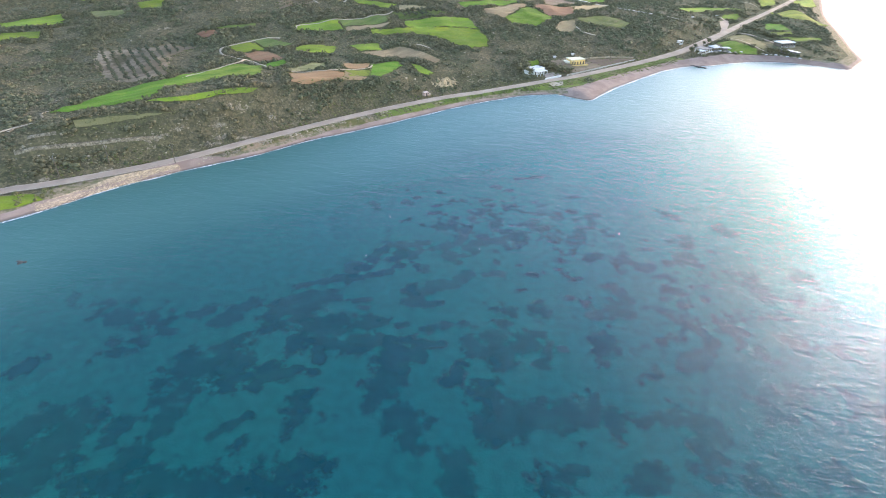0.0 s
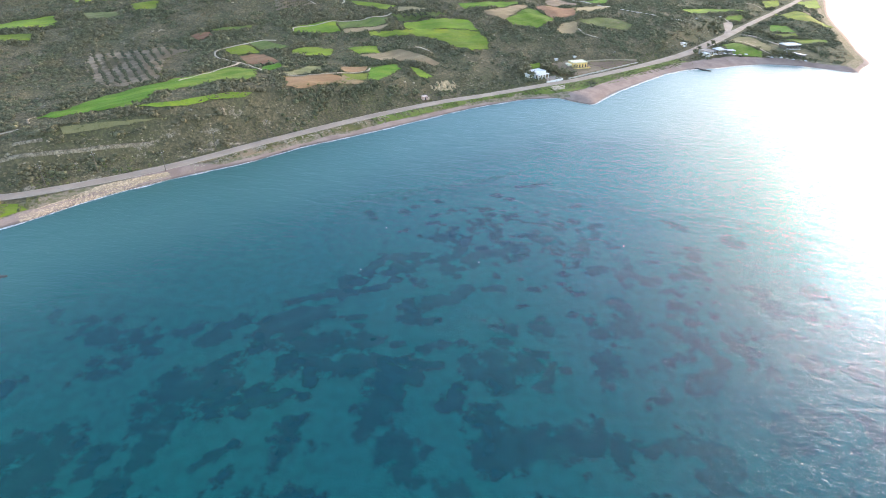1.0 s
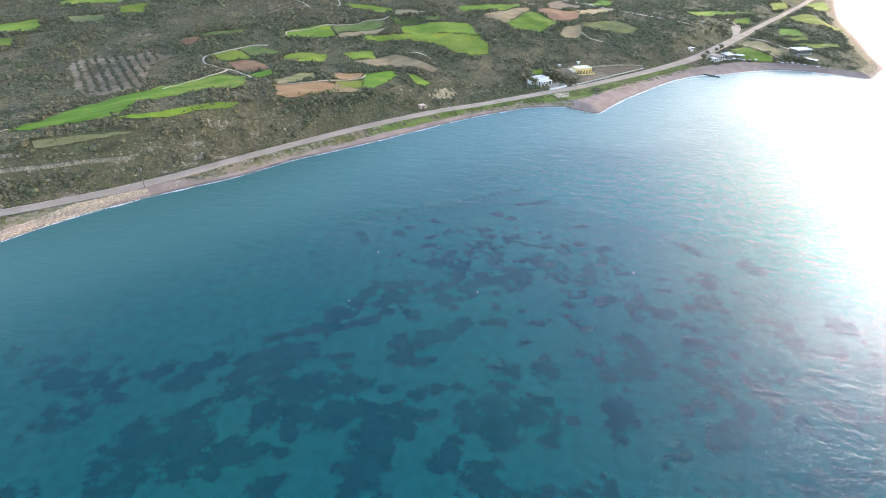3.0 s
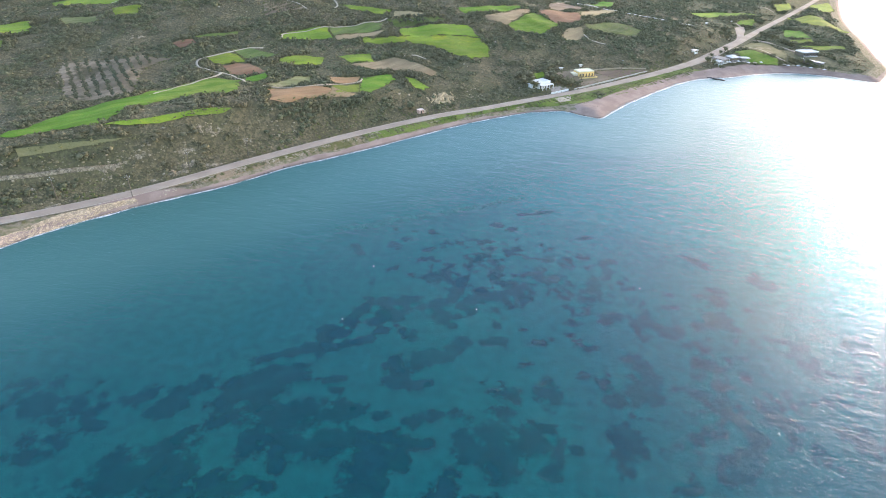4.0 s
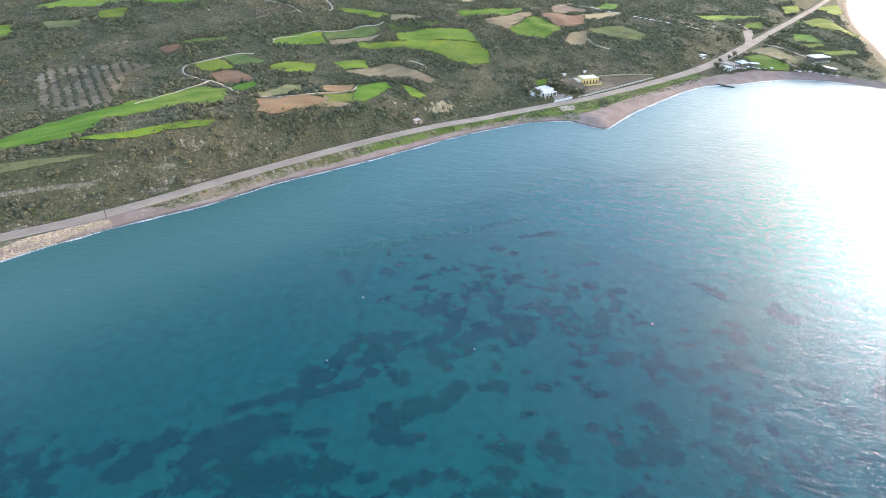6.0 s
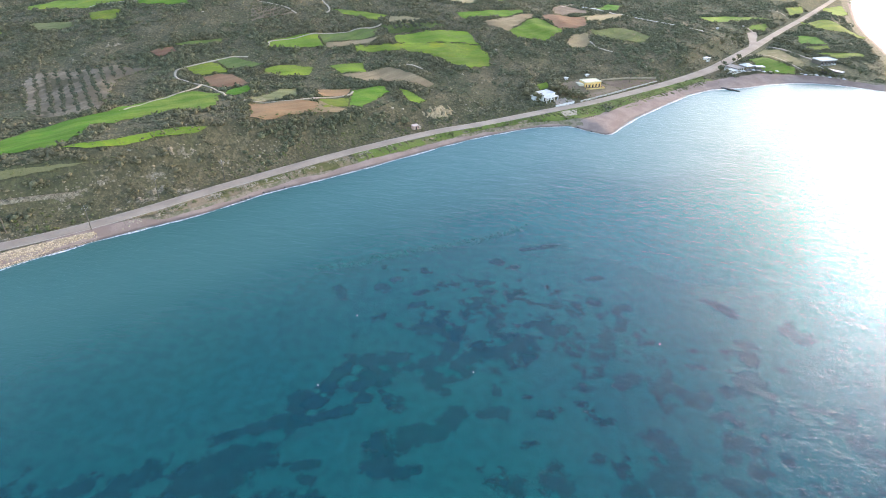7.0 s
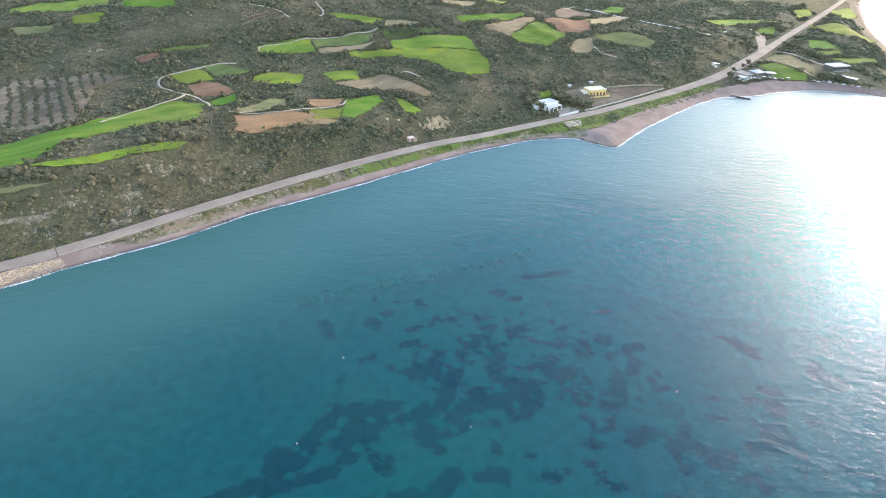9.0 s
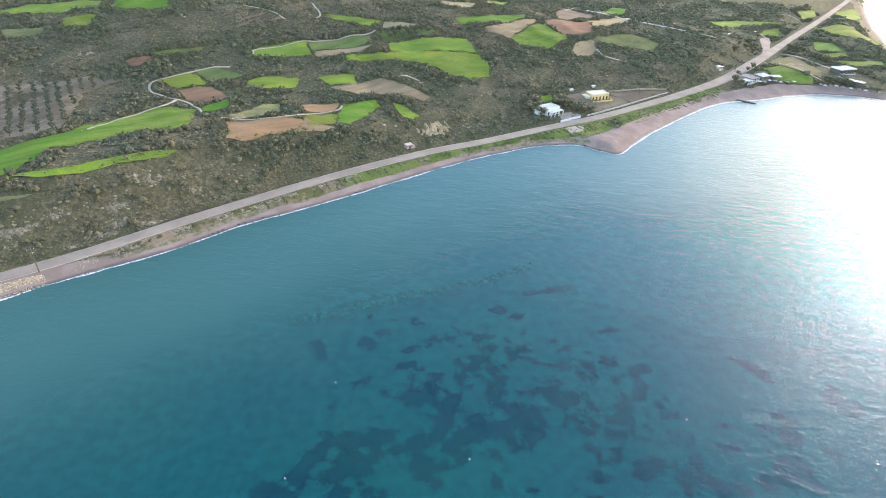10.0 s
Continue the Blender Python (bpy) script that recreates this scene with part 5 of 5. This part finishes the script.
# ---- taverns by the bay ----
def shelter(name, label, x, y, turn, w, d, h, roof_mat, peak=0.0, walls="white"):
    base = tagged(rooted(name, x, y, turn), label, "building")
    nx = max(2, round(w / 3.0) + 1)
    for k in range(nx):
        px = -w / 2 + 0.2 + (w - 0.4) * k / (nx - 1)
        for py in (-d / 2 + 0.2, d / 2 - 0.2):
            part("post", boxed((px - 0.12, px + 0.12, py - 0.12, py + 0.12, -0.6, h)), walls, base)
    bm = bmesh.new()
    lip = 0.35
    top = [(-w / 2 - lip, -d / 2 - lip, h), (w / 2 + lip, -d / 2 - lip, h), (w / 2 + lip, d / 2 + lip, h), (-w / 2 - lip, d / 2 + lip, h)]
    low = [bm.verts.new(p) for p in top]
    high = [bm.verts.new((p[0], p[1], p[2] + 0.18)) for p in top]
    bm.faces.new(low[::-1])
    for k in range(4):
        bm.faces.new((low[k], low[(k + 1) % 4], high[(k + 1) % 4], high[k]))
    if peak:
        ridge = [bm.verts.new((-w * 0.18, 0, h + peak)), bm.verts.new((w * 0.18, 0, h + peak))]
        bm.faces.new((high[0], high[1], ridge[1], ridge[0]))
        bm.faces.new((high[1], high[2], ridge[1]))
        bm.faces.new((high[2], high[3], ridge[0], ridge[1]))
        bm.faces.new((high[3], high[0], ridge[0]))
    else:
        bm.faces.new(high)
    part("roof", bm, roof_mat, base)
    part("back_wall", boxed((-w / 2 + 0.4, w / 2 - 0.4, d / 2 - 0.55, d / 2 - 0.35, -0.6, h - 0.02)), walls, base)
    part("counter", boxed((-w / 2 + 0.8, w / 2 - 0.8, -d / 2 + 0.4, -d / 2 + 0.6, -0.6, 0.95)), walls, base)
    return base


shelter("tavern", "white tent-roofed beach tavern beside the road", 165.0, 469.5, 30, 6.5, 6, 2.6, "roof_white", 1.5, "roof_grey")
shelter("tavern_terrace", "white roofed tavern terrace by the beach", 174.0, 471.0, 8, 5.5, 4, 2.4, "roof_white", 0.7, "roof_grey")
shelter("pergola", "white timber pergola over tavern tables", 156.0, 465.5, 40, 8, 9, 2.6, "roof_grey")
shelter("pergola", "low white pergola beside the beach", 153.0, 459.0, 40, 5, 4, 2.5, "roof_white")
# Walls use the dark pole wood to imitate the shade of an open front.
house("tavern_house", "flat-roofed tavern building with a white roof, its shaded front coloured dark brown", 229.0, 501.0, 24, 14, 8, 2.9, spread(15, 5, 1.4, 0.9, 2.4, False), "wood", "white", "roof_white")
shelter("long_shelter", "long white-roofed shelter above the beach", 223.0, 478.0, -45, 16, 3.5, 2.4, "roof_white", 0.3, "roof_grey")
shelter("shed", "small white shed by the road", 143.4, 485.0, 40, 4, 3, 2.2, "roof_white")
for sx, sy in ((40.5, 408), (53.5, 416.5), (176, 575), (205, 600)):
    shelter("shed", "small white farm shed", sx, sy, 30, 1.7, 1.2, 1.0, "roof_white")
bay = tree("tree", "dark tree beside the beach taverns", 147.3, 464.0, 4.6, 4.8, 14, "scrub", "tavern trees")
planted(bay, [(152.9, 470.7), (149.4, 457.8), (154.1, 480.0), (163.8, 491.2), (169.0, 497.8), (221.7, 571.3), (220.9, 562.3), (222.6, 558.5), (222.6, 551.1), (223.5, 545.4), (225.8, 543.1), (226.2, 537.3), (227.3, 533.3), (228.3, 529.4), (230.1, 527.2), (233.8, 532.9), (208.6, 477.4), (211.7, 478.0), (214.7, 476.8), (218.8, 476.7), (220.6, 474.3), (222.1, 471.6), (223.4, 468.6), (226.1, 467.1), (230.1, 465.6), (233.1, 463.4), (198.1, 470.1), (202.6, 470.9), (242.0, 476.5), (243.9, 490.8), (245.2, 500.7), (240.4, 625.4), (235.6, 626.2), (191.1, 558.2), (187.2, 560.7), (178.9, 543.8), (175.0, 546.4), (166.2, 527.8), (184.0, 542.6)], 0.6, 1.1)

def sunshade(x, y, mat):
    base = tagged(rooted("parasol", x, y), "pale canvas beach parasol on a pole", "parasol", "parasols along the beach")
    part("pole", tube((0, 0, -0.3), (0, 0, 2.3), 0.035, 0.03, 6), "wood", base)
    bm = bmesh.new()
    bmesh.ops.create_cone(bm, cap_ends=True, segments=8, radius1=1.3, radius2=0.05, depth=0.55, matrix=Matrix.Translation((0, 0, 2.25)))
    part("canopy", bm, mat, base)
    part("finial", tube((0, 0, 2.5), (0, 0, 2.62), 0.04, 0.02, 6), "wood", base)
    return base


white_shade, straw_shade = sunshade(152.9, 462.4, "roof_white"), sunshade(154.5, 459.8, "lane")
for k, (x, y) in enumerate([(157.4, 459.0), (161.1, 461.1), (164.4, 461.5), (168.4, 465.2), (172.1, 465.6), (175.4, 465.1), (180.1, 466.4), (185.1, 468.7), (200.6, 467.7), (203.0, 466.7), (206.5, 467.1), (209.9, 466.9), (213.7, 466.1), (217.9, 465.4), (222.7, 464.8), (226.1, 463.4)]):
    copy_thing(white_shade if k % 2 else straw_shade, pose(x, y, float(height(x, y)), 0, 0, 25 * k))


# ---- the groyne ----
groyne = tagged(rooted("groyne", 138, 436, 0, 0.0), "short dark rock groyne running into the bay", "groyne")
g = np.random.default_rng(4)
for k in range(16):
    v, f = ROCKS[k % 6]
    size = g.uniform(0.7, 1.2)
    at = np.array([k * 0.75 + g.uniform(-0.3, 0.3), -k * 0.42 + g.uniform(-0.6, 0.6), 0.15])
    rock = new("boulder", big_mesh("boulder", v * size + at, f, "dark_rock"))
    rock.parent = groyne


# ---- buoys and a rock awash ----
def buoy(x, y):
    base = tagged(rooted("buoy", x, y, 0, 0.0), "small white mooring buoy floating on the sea", "buoy")
    bm = bmesh.new()
    bmesh.ops.create_uvsphere(bm, u_segments=10, v_segments=6, radius=0.18)
    part("float", moved(bm, Matrix.Translation((0, 0, 0.08))), "white", base)
    part("ring", tube((0, 0, 0.36), (0, 0, 0.56), 0.06, 0.05, 6), "steel", base)
    return base


float_one = buoy(-36.4, 154.0)
for bx, by in ((-33.2, 180.8), (-0.3, 163.2), (48.0, 180.3)):
    copy_thing(float_one, pose(bx, by, 0.0, 0, 0, bx))
awash = tagged(rooted("rock", -139.9, 135.6, 0, -0.1), "dark rock awash with a little white water", "rock")
for k, (dx, dy, s) in enumerate(((0, 0, 1.1), (1.2, 0.5, 0.8), (-1.0, 0.6, 0.7), (0.4, -0.9, 0.6))):
    v, f = ROCKS[k]
    piece = new("boulder", big_mesh("boulder", v * (s, s, 0.5 * s) + (dx, dy, 0), f, "dark_rock"))
    piece.parent = awash
